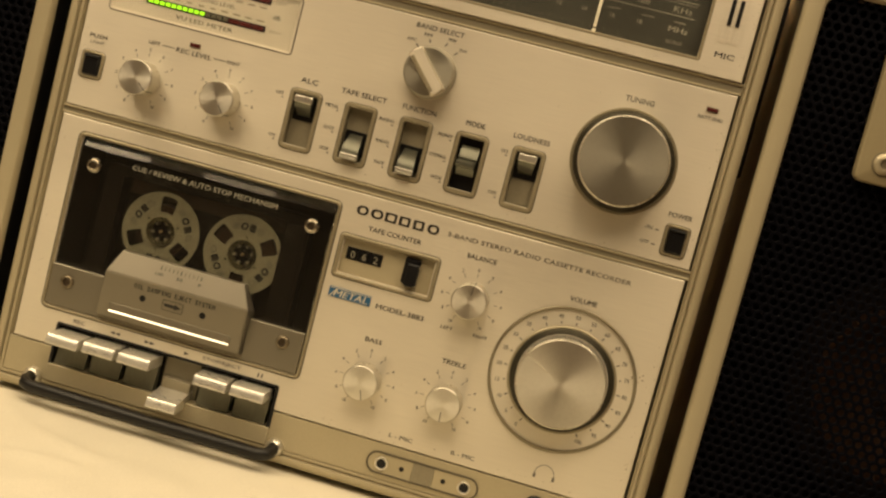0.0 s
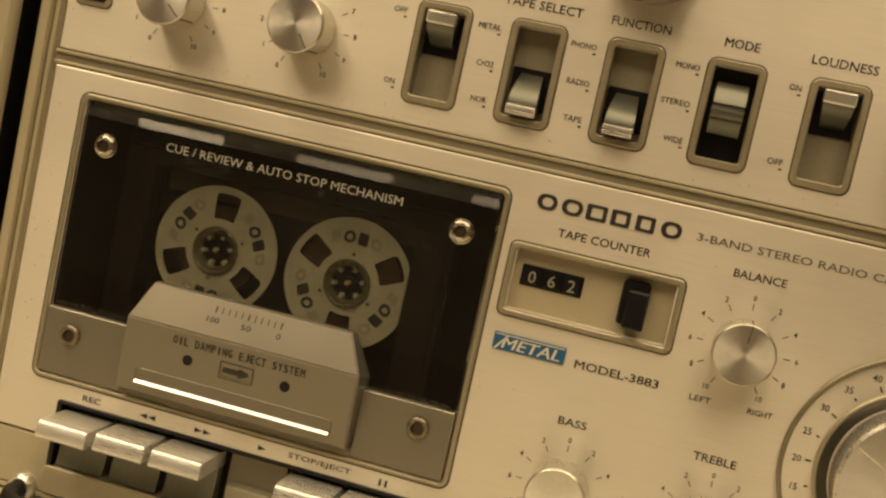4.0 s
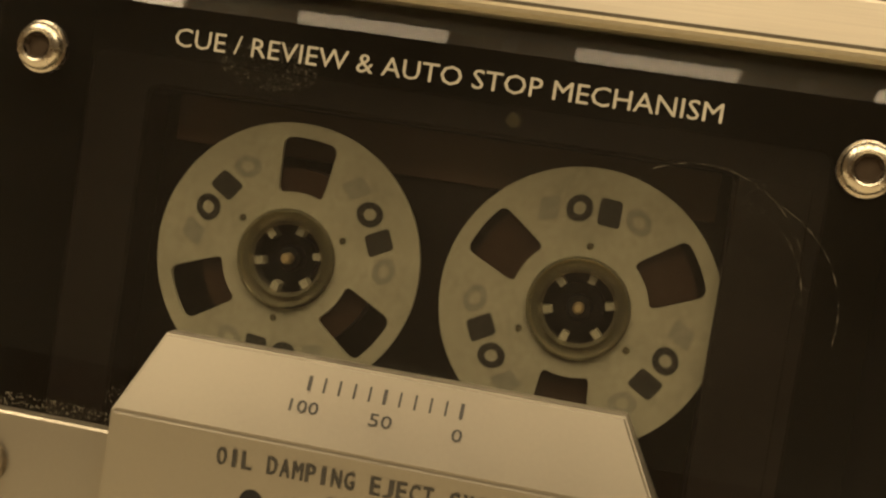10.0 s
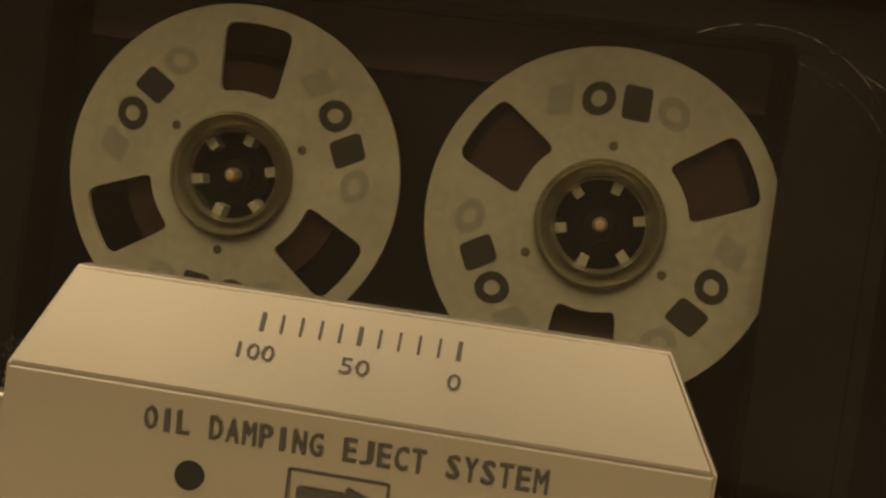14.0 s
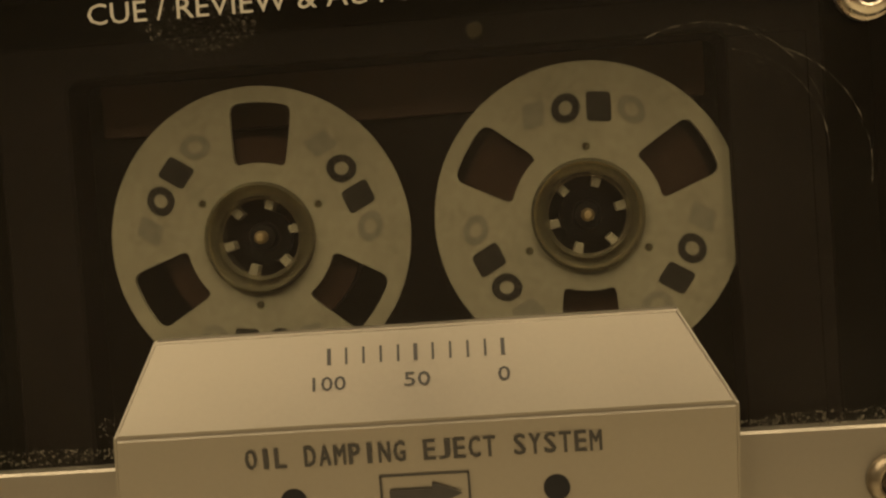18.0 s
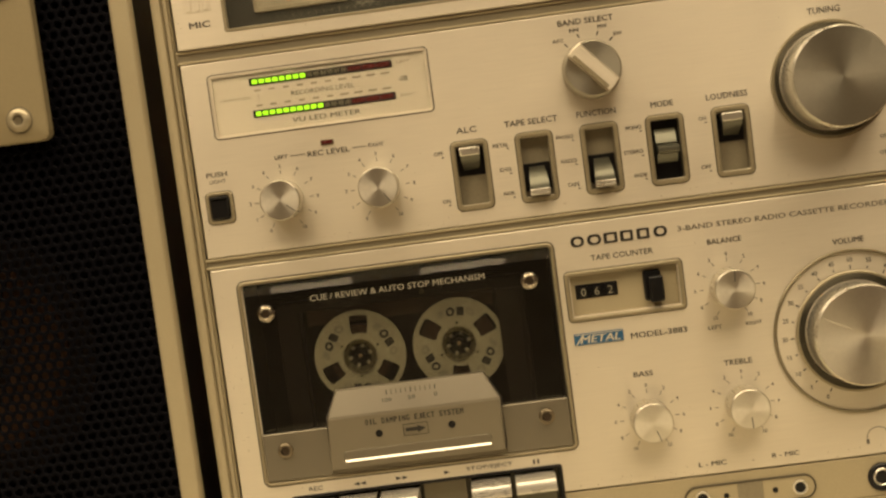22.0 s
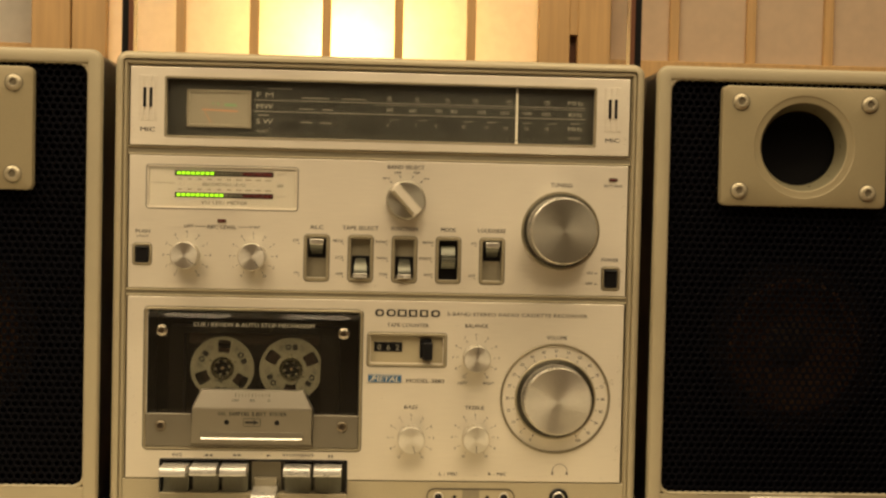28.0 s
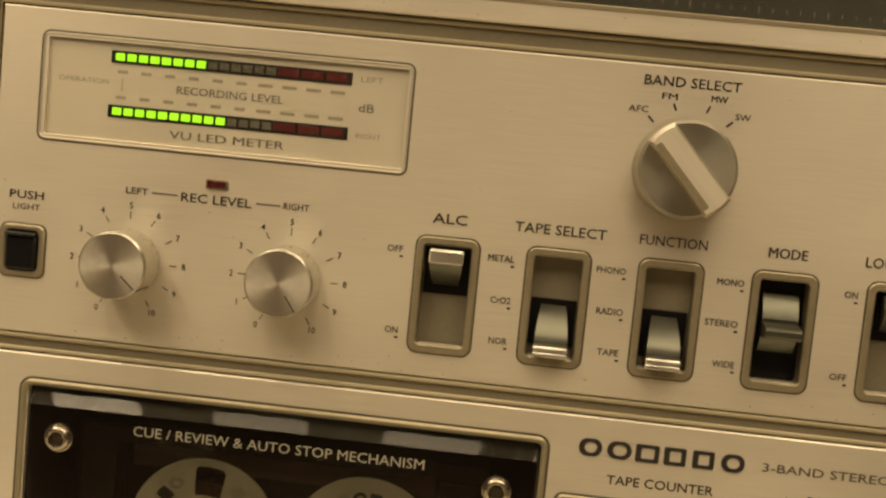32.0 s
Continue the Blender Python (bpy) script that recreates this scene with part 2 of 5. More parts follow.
# ---- materials ----
def mat(name, colour, rough=0.5, metal=0.0, grain=None, vary=0.12, bump=0.0, blotch=40.0, coat=0.0, aniso=0.0, spec=0.5, lie=None):
    """Paint, plastic or metal: grain is the noise's scale along x, y and z per metre; vary its effect on colour and gloss; blotch a broader noise."""
    m = bpy.data.materials.new(name)
    m.use_nodes = True
    nt = m.node_tree
    p = nt.nodes["Principled BSDF"]
    p.inputs["Metallic"].default_value = metal
    p.inputs["Specular IOR Level"].default_value = spec
    p.inputs["Coat Weight"].default_value = coat
    p.inputs["Coat Roughness"].default_value = 0.15
    if aniso:
        p.inputs["Anisotropic"].default_value = aniso
        if lie:
            tan = nt.nodes.new("ShaderNodeCombineXYZ")
            for i in range(3):
                tan.inputs[i].default_value = lie[i]
        else:
            tan = nt.nodes.new("ShaderNodeTangent")
            tan.direction_type, tan.axis = "RADIAL", "Y"
        nt.links.new(tan.outputs[0], p.inputs["Tangent"])
    tc = nt.nodes.new("ShaderNodeTexCoord")
    mp = nt.nodes.new("ShaderNodeMapping")
    mp.inputs["Scale"].default_value = grain or (900, 900, 900)
    nt.links.new(tc.outputs["Object"], mp.inputs[0])
    fine = nt.nodes.new("ShaderNodeTexNoise")
    fine.inputs["Scale"].default_value, fine.inputs["Detail"].default_value = 1.0, 3.0
    nt.links.new(mp.outputs[0], fine.inputs[0])
    broad = nt.nodes.new("ShaderNodeTexNoise")
    broad.inputs["Scale"].default_value, broad.inputs["Detail"].default_value = blotch, 4.0
    nt.links.new(tc.outputs["Object"], broad.inputs[0])
    add = nt.nodes.new("ShaderNodeMath")
    add.operation = "ADD"
    nt.links.new(fine.outputs[0], add.inputs[0])
    nt.links.new(broad.outputs[0], add.inputs[1])
    ramp = nt.nodes.new("ShaderNodeMapRange")
    ramp.inputs[1].default_value, ramp.inputs[2].default_value = 0.6, 1.4
    ramp.inputs[3].default_value, ramp.inputs[4].default_value = 1 - vary, 1 + vary
    nt.links.new(add.outputs[0], ramp.inputs[0])
    mix = nt.nodes.new("ShaderNodeMix")
    mix.data_type, mix.blend_type = "RGBA", "MULTIPLY"
    mix.inputs["Factor"].default_value = 1.0
    mix.inputs["A"].default_value = (*colour, 1)
    nt.links.new(ramp.outputs[0], mix.inputs["B"])
    nt.links.new(mix.outputs["Result"], p.inputs["Base Color"])
    rg = nt.nodes.new("ShaderNodeMapRange")
    rg.inputs[1].default_value, rg.inputs[2].default_value = 0.6, 1.4
    rg.inputs[3].default_value, rg.inputs[4].default_value = max(rough - 0.08, 0.02), rough + 0.08
    nt.links.new(add.outputs[0], rg.inputs[0])
    nt.links.new(rg.outputs[0], p.inputs["Roughness"])
    if bump:
        bn = nt.nodes.new("ShaderNodeBump")
        bn.inputs["Strength"].default_value, bn.inputs["Distance"].default_value = bump, 0.0002
        nt.links.new(fine.outputs[0], bn.inputs["Height"])
        nt.links.new(bn.outputs[0], p.inputs["Normal"])
    return m


def clear(name, tint, rough=0.02, ior=1.45, film=0.0):
    m = bpy.data.materials.new(name)
    m.use_nodes = True
    p = m.node_tree.nodes["Principled BSDF"]
    p.inputs["Base Color"].default_value = (*tint, 1)
    p.inputs["Transmission Weight"].default_value = 1.0
    p.inputs["Roughness"].default_value, p.inputs["IOR"].default_value = rough, ior
    if film:
        # thin uneven diffuse layer: dust, wiping marks and painted haze of room reflections
        nt = m.node_tree
        tc = nt.nodes.new("ShaderNodeTexCoord")
        mp = nt.nodes.new("ShaderNodeMapping")
        mp.inputs["Scale"].default_value, mp.inputs["Rotation"].default_value = (30, 30, 70), (0, 0.5, 0)
        nt.links.new(tc.outputs["Object"], mp.inputs[0])
        wipe = nt.nodes.new("ShaderNodeTexNoise")
        wipe.inputs["Scale"].default_value, wipe.inputs["Detail"].default_value = 1.0, 6.0
        nt.links.new(mp.outputs[0], wipe.inputs[0])
        rg = nt.nodes.new("ShaderNodeMapRange")
        rg.inputs[1].default_value, rg.inputs[2].default_value = 0.3, 0.7
        rg.inputs[3].default_value, rg.inputs[4].default_value = film * 0.5, film * 1.5
        nt.links.new(wipe.outputs[0], rg.inputs[0])
        dust = nt.nodes.new("ShaderNodeBsdfDiffuse")
        dust.inputs[0].default_value = (0.62, 0.60, 0.52, 1)
        mix = nt.nodes.new("ShaderNodeMixShader")
        nt.links.new(rg.outputs[0], mix.inputs[0])
        nt.links.new(p.outputs[0], mix.inputs[1])
        nt.links.new(dust.outputs[0], mix.inputs[2])
        nt.links.new(mix.outputs[0], nt.nodes["Material Output"].inputs[0])
    return m


def glow(name, colour, strength):
    m = bpy.data.materials.new(name)
    m.use_nodes = True
    p = m.node_tree.nodes["Principled BSDF"]
    p.inputs["Base Color"].default_value = (*[c * 0.5 for c in colour], 1)
    p.inputs["Emission Color"].default_value = (*colour, 1)
    p.inputs["Emission Strength"].default_value = strength
    p.inputs["Roughness"].default_value = 0.3
    return m


ALU = mat("brushed_champagne_aluminium", (0.73, 0.68, 0.575), 0.44, 0.82, grain=(60, 900, 4200), vary=0.085, bump=0.10, blotch=11, aniso=0.8, lie=(0, 0, 1))
ALU_DOOR = mat("satin_aluminium", (0.60, 0.57, 0.50), 0.40, 0.65, grain=(90, 900, 3600), vary=0.025, bump=0.04, blotch=20, aniso=0.5, lie=(0, 0, 1))
METER_PLATE = mat("satin_meter_plate", (0.60, 0.555, 0.46), 0.42, 0.65, grain=(90, 900, 3600), vary=0.03, bump=0.04, blotch=20, aniso=0.5, lie=(0, 0, 1))
GRIP = mat("dull_satin_aluminium", (0.228, 0.208, 0.165), 0.36, 0.75, grain=(1700, 1700, 1700), vary=0.04, bump=0.05, blotch=45, aniso=0.5, lie=(0, 0, 1))
SHELL = mat("champagne_painted_plastic", (0.425, 0.375, 0.255), 0.46, 0.15, grain=(1500, 1500, 1500), vary=0.07, bump=0.10, blotch=18)
TWEETER = mat("olive_champagne_paint", (0.295, 0.25, 0.15), 0.5, 0.12, grain=(1500, 1500, 1500), vary=0.08, bump=0.10, blotch=22)
HORN_WALL = mat("dull_olive_horn", (0.155, 0.14, 0.085), 0.5, 0.1, vary=0.1, bump=0.05)
TWEETER = mat("olive_champagne_paint", (0.295, 0.25, 0.15), 0.5, 0.12, grain=(1500, 1500, 1500), vary=0.08, bump=0.10, blotch=22)
HORN_WALL = mat("dull_olive_horn", (0.155, 0.14, 0.085), 0.5, 0.1, vary=0.1, bump=0.05)
TWEETER = mat("olive_champagne_paint", (0.295, 0.25, 0.15), 0.5, 0.12, grain=(1500, 1500, 1500), vary=0.08, bump=0.10, blotch=22)
HORN_WALL = mat("dull_olive_horn", (0.155, 0.14, 0.085), 0.5, 0.1, vary=0.1, bump=0.05)
TWEETER = mat("olive_champagne_paint", (0.295, 0.25, 0.15), 0.5, 0.12, grain=(1500, 1500, 1500), vary=0.08, bump=0.10, blotch=22)
HORN_WALL = mat("dull_olive_horn", (0.155, 0.14, 0.085), 0.5, 0.1, vary=0.1, bump=0.05)
TWEETER = mat("olive_champagne_paint", (0.295, 0.25, 0.15), 0.5, 0.12, grain=(1500, 1500, 1500), vary=0.08, bump=0.10, blotch=22)
HORN_WALL = mat("dull_olive_horn", (0.155, 0.14, 0.085), 0.5, 0.1, vary=0.1, bump=0.05)
TWEETER = mat("olive_champagne_paint", (0.295, 0.25, 0.15), 0.5, 0.12, grain=(1500, 1500, 1500), vary=0.08, bump=0.10, blotch=22)
HORN_WALL = mat("dull_olive_horn", (0.155, 0.14, 0.085), 0.5, 0.1, vary=0.1, bump=0.05)
TWEETER = mat("olive_champagne_paint", (0.295, 0.25, 0.15), 0.5, 0.12, grain=(1500, 1500, 1500), vary=0.08, bump=0.10, blotch=22)
HORN_WALL = mat("dull_olive_horn", (0.10, 0.09, 0.055), 0.5, 0.1, vary=0.1, bump=0.05)
TWEETER = mat("olive_champagne_paint", (0.295, 0.25, 0.15), 0.5, 0.12, grain=(1500, 1500, 1500), vary=0.08, bump=0.10, blotch=22)
HORN_WALL = mat("dull_olive_horn", (0.155, 0.14, 0.085), 0.5, 0.1, vary=0.1, bump=0.05)
TWEETER = mat("olive_champagne_paint", (0.295, 0.25, 0.15), 0.5, 0.12, grain=(1500, 1500, 1500), vary=0.08, bump=0.10, blotch=22)
HORN_WALL = mat("dull_olive_horn", (0.155, 0.14, 0.085), 0.5, 0.1, vary=0.1, bump=0.05)
TWEETER = mat("olive_champagne_paint", (0.295, 0.25, 0.15), 0.5, 0.12, grain=(1500, 1500, 1500), vary=0.08, bump=0.10, blotch=22)
HORN_WALL = mat("dull_olive_horn", (0.155, 0.14, 0.085), 0.5, 0.1, vary=0.1, bump=0.05)
SHELL_DARK = mat("bronze_grey_plastic", (0.19, 0.165, 0.115), 0.45, 0.2, vary=0.08, bump=0.06)
BRONZE = mat("dull_bronze_trim", (0.345, 0.305, 0.21), 0.38, 0.45, vary=0.10)
FLOOR_TAUPE = mat("taupe_slot_plastic", (0.25, 0.222, 0.155), 0.5, vary=0.12, bump=0.05)
BLACK = mat("black_plastic", (0.007, 0.007, 0.008), 0.35, vary=0.2, spec=0.3)
RUBBER = mat("black_rubber", (0.009, 0.0085, 0.008), 0.42, vary=0.3, bump=0.2, spec=0.35)
LINE = mat("dark_bronze_line", (0.085, 0.073, 0.05), 0.5, 0.2, vary=0.15)
RING = mat("dull_olive_ring", (0.25, 0.22, 0.15), 0.38, 0.45, vary=0.10)
INK = mat("black_ink", (0.022, 0.02, 0.017), 0.5, vary=0.15)
INK_GREY = mat("worn_grey_ink", (0.11, 0.10, 0.08), 0.5, vary=0.3)
INK_FAINT = mat("faint_brown_ink", (0.27, 0.235, 0.175), 0.5, vary=0.25)
CREAM = mat("cream_ink", (0.62, 0.58, 0.47), 0.5, vary=0.08)
CREAM_SOFT = mat("soft_cream_ink", (0.38, 0.36, 0.29), 0.5, vary=0.2)
CREAM_DIM = mat("dim_cream_ink", (0.25, 0.238, 0.188), 0.5, vary=0.2)
CHROME = mat("dull_chrome", (0.44, 0.40, 0.32), 0.26, 1.0, vary=0.16, blotch=160)
CHROME_RUSTY = mat("tarnished_chrome", (0.21, 0.175, 0.12), 0.36, 0.8, vary=0.35, blotch=500)
CHROME_SATIN = mat("satin_chrome", (0.80, 0.78, 0.71), 0.30, 0.88, grain=(200, 900, 3000), vary=0.08, bump=0.05)
KEY_GREY = mat("satin_grey_metal", (0.165, 0.163, 0.122), 0.42, 0.5, grain=(900, 900, 160), vary=0.16, bump=0.03, blotch=90)
# lever chrome darkened so that its colour carries the slope's dark reflection
LEVER = mat("shaded_lever_chrome", (0.15, 0.152, 0.122), 0.36, 0.85, vary=0.05, blotch=120)
SPUN = mat("spun_aluminium", (0.86, 0.83, 0.74), 0.36, 0.92, grain=(700, 700, 700), vary=0.06, aniso=0.8)
SPUN_BIG = mat("turned_aluminium", (0.84, 0.81, 0.72), 0.36, 0.92, grain=(700, 700, 700), vary=0.05, aniso=0.75)
SPUN_DARK = mat("dark_spun_aluminium", (0.46, 0.44, 0.37), 0.42, 0.92, grain=(700, 700, 700), vary=0.05, aniso=0.6)
KNOB_SIDE = mat("turned_aluminium_side", (0.64, 0.61, 0.53), 0.30, 0.92, grain=(2500, 100, 2500), vary=0.12, bump=0.08)
DIAL_BACK = mat("olive_black_dial", (0.024, 0.024, 0.018), 0.4, vary=0.15)
# diffuse layer lifts the blacks for reflected room haze as well as dust
SMOKE = clear("smoked_acrylic", (0.47, 0.455, 0.40), film=0.0042)
# ceiling reflection along the cut edge is painted as a stronger diffuse layer
BEVEL = clear("ceiling_sheen_acrylic", (0.47, 0.465, 0.41), rough=0.03, ior=1.33, film=0.035)
CLEAR = clear("clear_acrylic", (0.95, 0.95, 0.92))
BLUE = mat("blue_enamel", (0.02, 0.10, 0.22), 0.35, vary=0.1)
REEL = mat("pale_reel_plastic", (0.342, 0.325, 0.24), 0.42, vary=0.21, bump=0.10, blotch=130)
REEL_FADED = mat("faded_reel_print", (0.25, 0.24, 0.19), 0.45, vary=0.2)
HUB = mat("tan_hub_ring", (0.34, 0.315, 0.21), 0.16, 0.75, vary=0.1)
HUB_WALL = mat("bright_hub_wall", (0.62, 0.58, 0.46), 0.16, 0.9, vary=0.1)
DUST = mat("dull_dust", (0.11, 0.10, 0.075), 0.9, vary=0.4, spec=0.1)
BROWN_TAPE = mat("brown_tape", (0.035, 0.019, 0.012), 0.4, vary=0.2, spec=0.3)
CASE_DARK = mat("dark_cassette_shell", (0.0075, 0.0052, 0.0042), 0.5, vary=0.25, blotch=60, spec=0.22)
BAY = mat("dark_bay", (0.010, 0.009, 0.007), 0.7, vary=0.3, blotch=30, spec=0.2)
SCREW = mat("dull_nickel_screw", (0.46, 0.41, 0.29), 0.40, 0.5, vary=0.12, blotch=200)
SCREW_DARK = mat("tarnished_socket", (0.17, 0.145, 0.095), 0.5, 0.4, vary=0.15)
# bronze darkened so that its colour carries the shade of recesses and gaps
WELL = mat("shaded_bronze_recess", (0.055, 0.05, 0.035), 0.34, 0.5, vary=0.15)
KEY_TOP = mat("bright_nickel_key", (0.76, 0.74, 0.68), 0.30, 0.7, grain=(200, 900, 3000), vary=0.08, bump=0.05)
WHITE_PAINT = mat("white_paint", (0.78, 0.75, 0.70), 0.6, vary=0.05)
CAPTION = mat("worn_dial_print", (0.15, 0.142, 0.112), 0.5, vary=0.3)
STAIN = mat("brown_stain", (0.20, 0.15, 0.085), 0.7, vary=0.3, spec=0.2)
SHELL_BAND = mat("brown_cassette_band", (0.08, 0.05, 0.034), 0.45, vary=0.25, blotch=80, spec=0.3)
SOCKET = mat("dull_bronze_socket", (0.06, 0.042, 0.026), 0.45, 0.4, vary=0.2)
BRASS = mat("brass_pin", (0.78, 0.62, 0.36), 0.38, 0.85)
GRILLE = mat("black_perforated_steel", (0.0021, 0.0022, 0.0042), 0.5, 0.0, vary=0.25, spec=0.06)
HORN = mat("black_horn", (0.0035, 0.0032, 0.0035), 0.7, vary=0.2, spec=0.06)
CONE = mat("brown_paper_cone", (0.10, 0.058, 0.036), 0.8, vary=0.25, bump=0.2, spec=0.1)
CONE_DARK = mat("dark_cone_surround", (0.018, 0.012, 0.009), 0.7, vary=0.25, spec=0.2)
CAP = mat("brown_dust_cap", (0.06, 0.042, 0.03), 0.7, vary=0.2, spec=0.2)
CLOTH = mat("cream_cloth", (0.67, 0.63, 0.52), 0.85, grain=(1400, 1400, 1400), vary=0.09, bump=0.5, blotch=14, spec=0.15)
WOOD = mat("pale_shoji_wood", (0.54, 0.34, 0.145), 0.5, grain=(220, 220, 9), vary=0.22, bump=0.08, blotch=6)
WOOD_DARK = mat("brown_floor_wood", (0.17, 0.085, 0.04), 0.45, grain=(12, 300, 300), vary=0.3, bump=0.08, blotch=5)
PLASTER = mat("warm_plaster", (0.34, 0.29, 0.22), 0.9, vary=0.06, bump=0.1, blotch=4, spec=0.1)
HANDLE_BROWN = mat("reddish_brown_inlay", (0.13, 0.055, 0.03), 0.35, vary=0.2)
LED_GREEN = glow("lit_green_led", (0.42, 1.0, 0.02), 1.0)
LED_OFF = mat("unlit_led", (0.09, 0.085, 0.06), 0.3, vary=0.2)
LED_RED = mat("dark_red_led", (0.075, 0.012, 0.012), 0.25, vary=0.2)
METER = mat("parchment_meter_card", (0.21, 0.185, 0.13), 0.6, vary=0.05)
ORANGE = mat("orange_ink", (0.36, 0.19, 0.10), 0.6)
GREEN = mat("green_ink", (0.15, 0.25, 0.12), 0.6)


def paper(name, colour, through_share):
    m = bpy.data.materials.new(name)
    m.use_nodes = True
    nt = m.node_tree
    out = nt.nodes["Material Output"]
    p = nt.nodes["Principled BSDF"]
    p.inputs["Roughness"].default_value = 0.9
    tr = nt.nodes.new("ShaderNodeBsdfTranslucent")
    mix = nt.nodes.new("ShaderNodeMixShader")
    noise_tex = nt.nodes.new("ShaderNodeTexNoise")
    noise_tex.inputs["Scale"].default_value, noise_tex.inputs["Detail"].default_value = 90.0, 6.0
    tc = nt.nodes.new("ShaderNodeTexCoord")
    nt.links.new(tc.outputs["Object"], noise_tex.inputs[0])
    rg = nt.nodes.new("ShaderNodeMapRange")
    rg.inputs[3].default_value, rg.inputs[4].default_value = 0.9, 1.08
    nt.links.new(noise_tex.outputs[0], rg.inputs[0])
    mul = nt.nodes.new("ShaderNodeMix")
    mul.data_type, mul.blend_type = "RGBA", "MULTIPLY"
    mul.inputs["Factor"].default_value, mul.inputs["A"].default_value = 1.0, (*colour, 1)
    nt.links.new(rg.outputs[0], mul.inputs["B"])
    nt.links.new(mul.outputs["Result"], p.inputs["Base Color"])
    nt.links.new(mul.outputs["Result"], tr.inputs[0])
    mix.inputs[0].default_value = through_share
    nt.links.new(p.outputs[0], mix.inputs[1])
    nt.links.new(tr.outputs[0], mix.inputs[2])
    nt.links.new(mix.outputs[0], out.inputs[0])
    return m


PAPER = paper("washi_paper", (0.86, 0.82, 0.74), 0.55)
# peach tint paints the lantern's glow on the right screen's paper
PAPER_GLOW_TINT = paper("glow_tinted_washi_paper", (0.86, 0.70, 0.52), 0.45)

# ---- the room, closed all round ----
solid("floor", B(box, -1900, 1900, -2500, 1000, -440, -420), WOOD_DARK, "brown wooden floor", "floor", "structure")
solid("ceiling", B(box, -1900, 1900, -2500, 1000, 2000, 2020), PLASTER, "plain warm plaster ceiling", "ceiling", "structure")
solid("wall_north", B(box, -1900, 1900, 980, 1000, -420, 2000), PLASTER, "plain warm plaster wall", "wall", "structure")
solid("wall_south", B(box, -1900, 1900, -2500, -2480, -420, 2000), PLASTER, "plain warm plaster wall", "wall", "structure")
solid("wall_east", B(box, 1880, 1900, -2480, 980, -420, 2000), PLASTER, "plain warm plaster wall", "wall", "structure")
solid("wall_west", B(box, -1900, -1880, -2480, 980, -420, 2000), PLASTER, "plain warm plaster wall", "wall", "structure")


# ---- ceiling light over the stand: six glowing strips in a slatted wooden housing ----
def ceiling_light():
    light = thing("ceiling_light", (-60, -585, 1020), "slatted wooden ceiling light with six glowing strips", "lamp")
    x0, x1, y0, y1 = -1160.0, 805.0, -1110.0, -60.0
    part("housing", B(box, x0, x1, y0, y1, 1025, 1070), WOOD, light, "shallow wooden housing")
    for k in range(len(LAMPS) + 1):
        x = (LAMPS[0] - 0.1725 + 0.345 * k) / U
        part("slat", B(slab, x - 8, x + 8, 1004, 1025, y0, y1, 1, 0.8), WHITE_PAINT, light, "white painted slat")
    for x in (x0 + 200, x1 - 200):
        part("hanger", B(box, x - 8, x + 8, -592, -576, 1070, 2000), BLACK, light, "black hanging rod")


ceiling_light()


# ---- the cloth-covered stand ----
def stand(bm, hanging):
    x0, x1, y0, y1, top = -470.0, 192.0, -250.0, 330.0, 10.0
    nx, ny = 150, 130
    vs = {}
    for i in range(nx + 1):
        for j in range(ny + 1):
            x, y = x0 + (x1 - x0) * i / nx, y0 + (y1 - y0) * j / ny
            e = min(x - x0, x1 - x, y - y0, y1 - y)
            drop = 0 if e > 22 else 22 - math.sqrt(max(22 ** 2 - (22 - e) ** 2, 0))
            soft = noise.noise((x * 0.018, y * 0.026, 3)) * 2.2 + noise.noise((x * 0.05 + y * 0.03, y * 0.06, 8)) * 0.7
            for slope, shift, size in ((0.35, 0.0, 2.6), (-0.8, 4.0, 2.0), (1.6, 9.0, 1.8)):
                g = noise.noise((x * 0.010 - y * 0.010 * slope + shift, (x * slope + y) * 0.003, shift))
                soft += size * max(0.0, 1.0 - abs(g) / 0.10) ** 2
            under = 1.0 if y > -8 else min(1.0, max(0.0, (-8 - y) / 40.0))
            z = top - drop + (soft * under - 1.2 * under if y < -8 else -0.05)
            vs[i, j] = bm.verts.new((x, y, z))
    if not hanging:
        for i in range(nx):
            for j in range(ny):
                bm.faces.new((vs[i, j], vs[i + 1, j], vs[i + 1, j + 1], vs[i, j + 1]))
        return
    edge = [vs[i, 0] for i in range(nx + 1)] + [vs[nx, j] for j in range(1, ny + 1)] + [vs[i, ny] for i in range(nx - 1, -1, -1)] + [vs[0, j] for j in range(ny - 1, 0, -1)]
    low = []
    for k, v in enumerate(edge):
        w = 5 * math.sin(k * 0.55)
        ox = -1 if v.co.x <= x0 + 1 else 1 if v.co.x >= x1 - 1 else 0
        oy = -1 if v.co.y <= y0 + 1 else 1 if v.co.y >= y1 - 1 else 0
        low.append(bm.verts.new((v.co.x + ox * (6 + w), v.co.y + oy * (6 + w), -420)))
    for k in range(len(edge)):
        n = (k + 1) % len(edge)
        bm.faces.new((edge[k], edge[n], low[n], low[k]))
    bmesh.ops.delete(bm, geom=[v for v in bm.verts if not v.link_faces], context="VERTS")


table = thing("draped_table", (-139, 40, -420), "low table draped with soft cream cloth", "table")
part("cloth_top", B(stand, False), CLOTH, table, "softly creased cream cloth")
part("cloth_drop", B(stand, True), CLOTH, table, "cream cloth hanging to the floor")

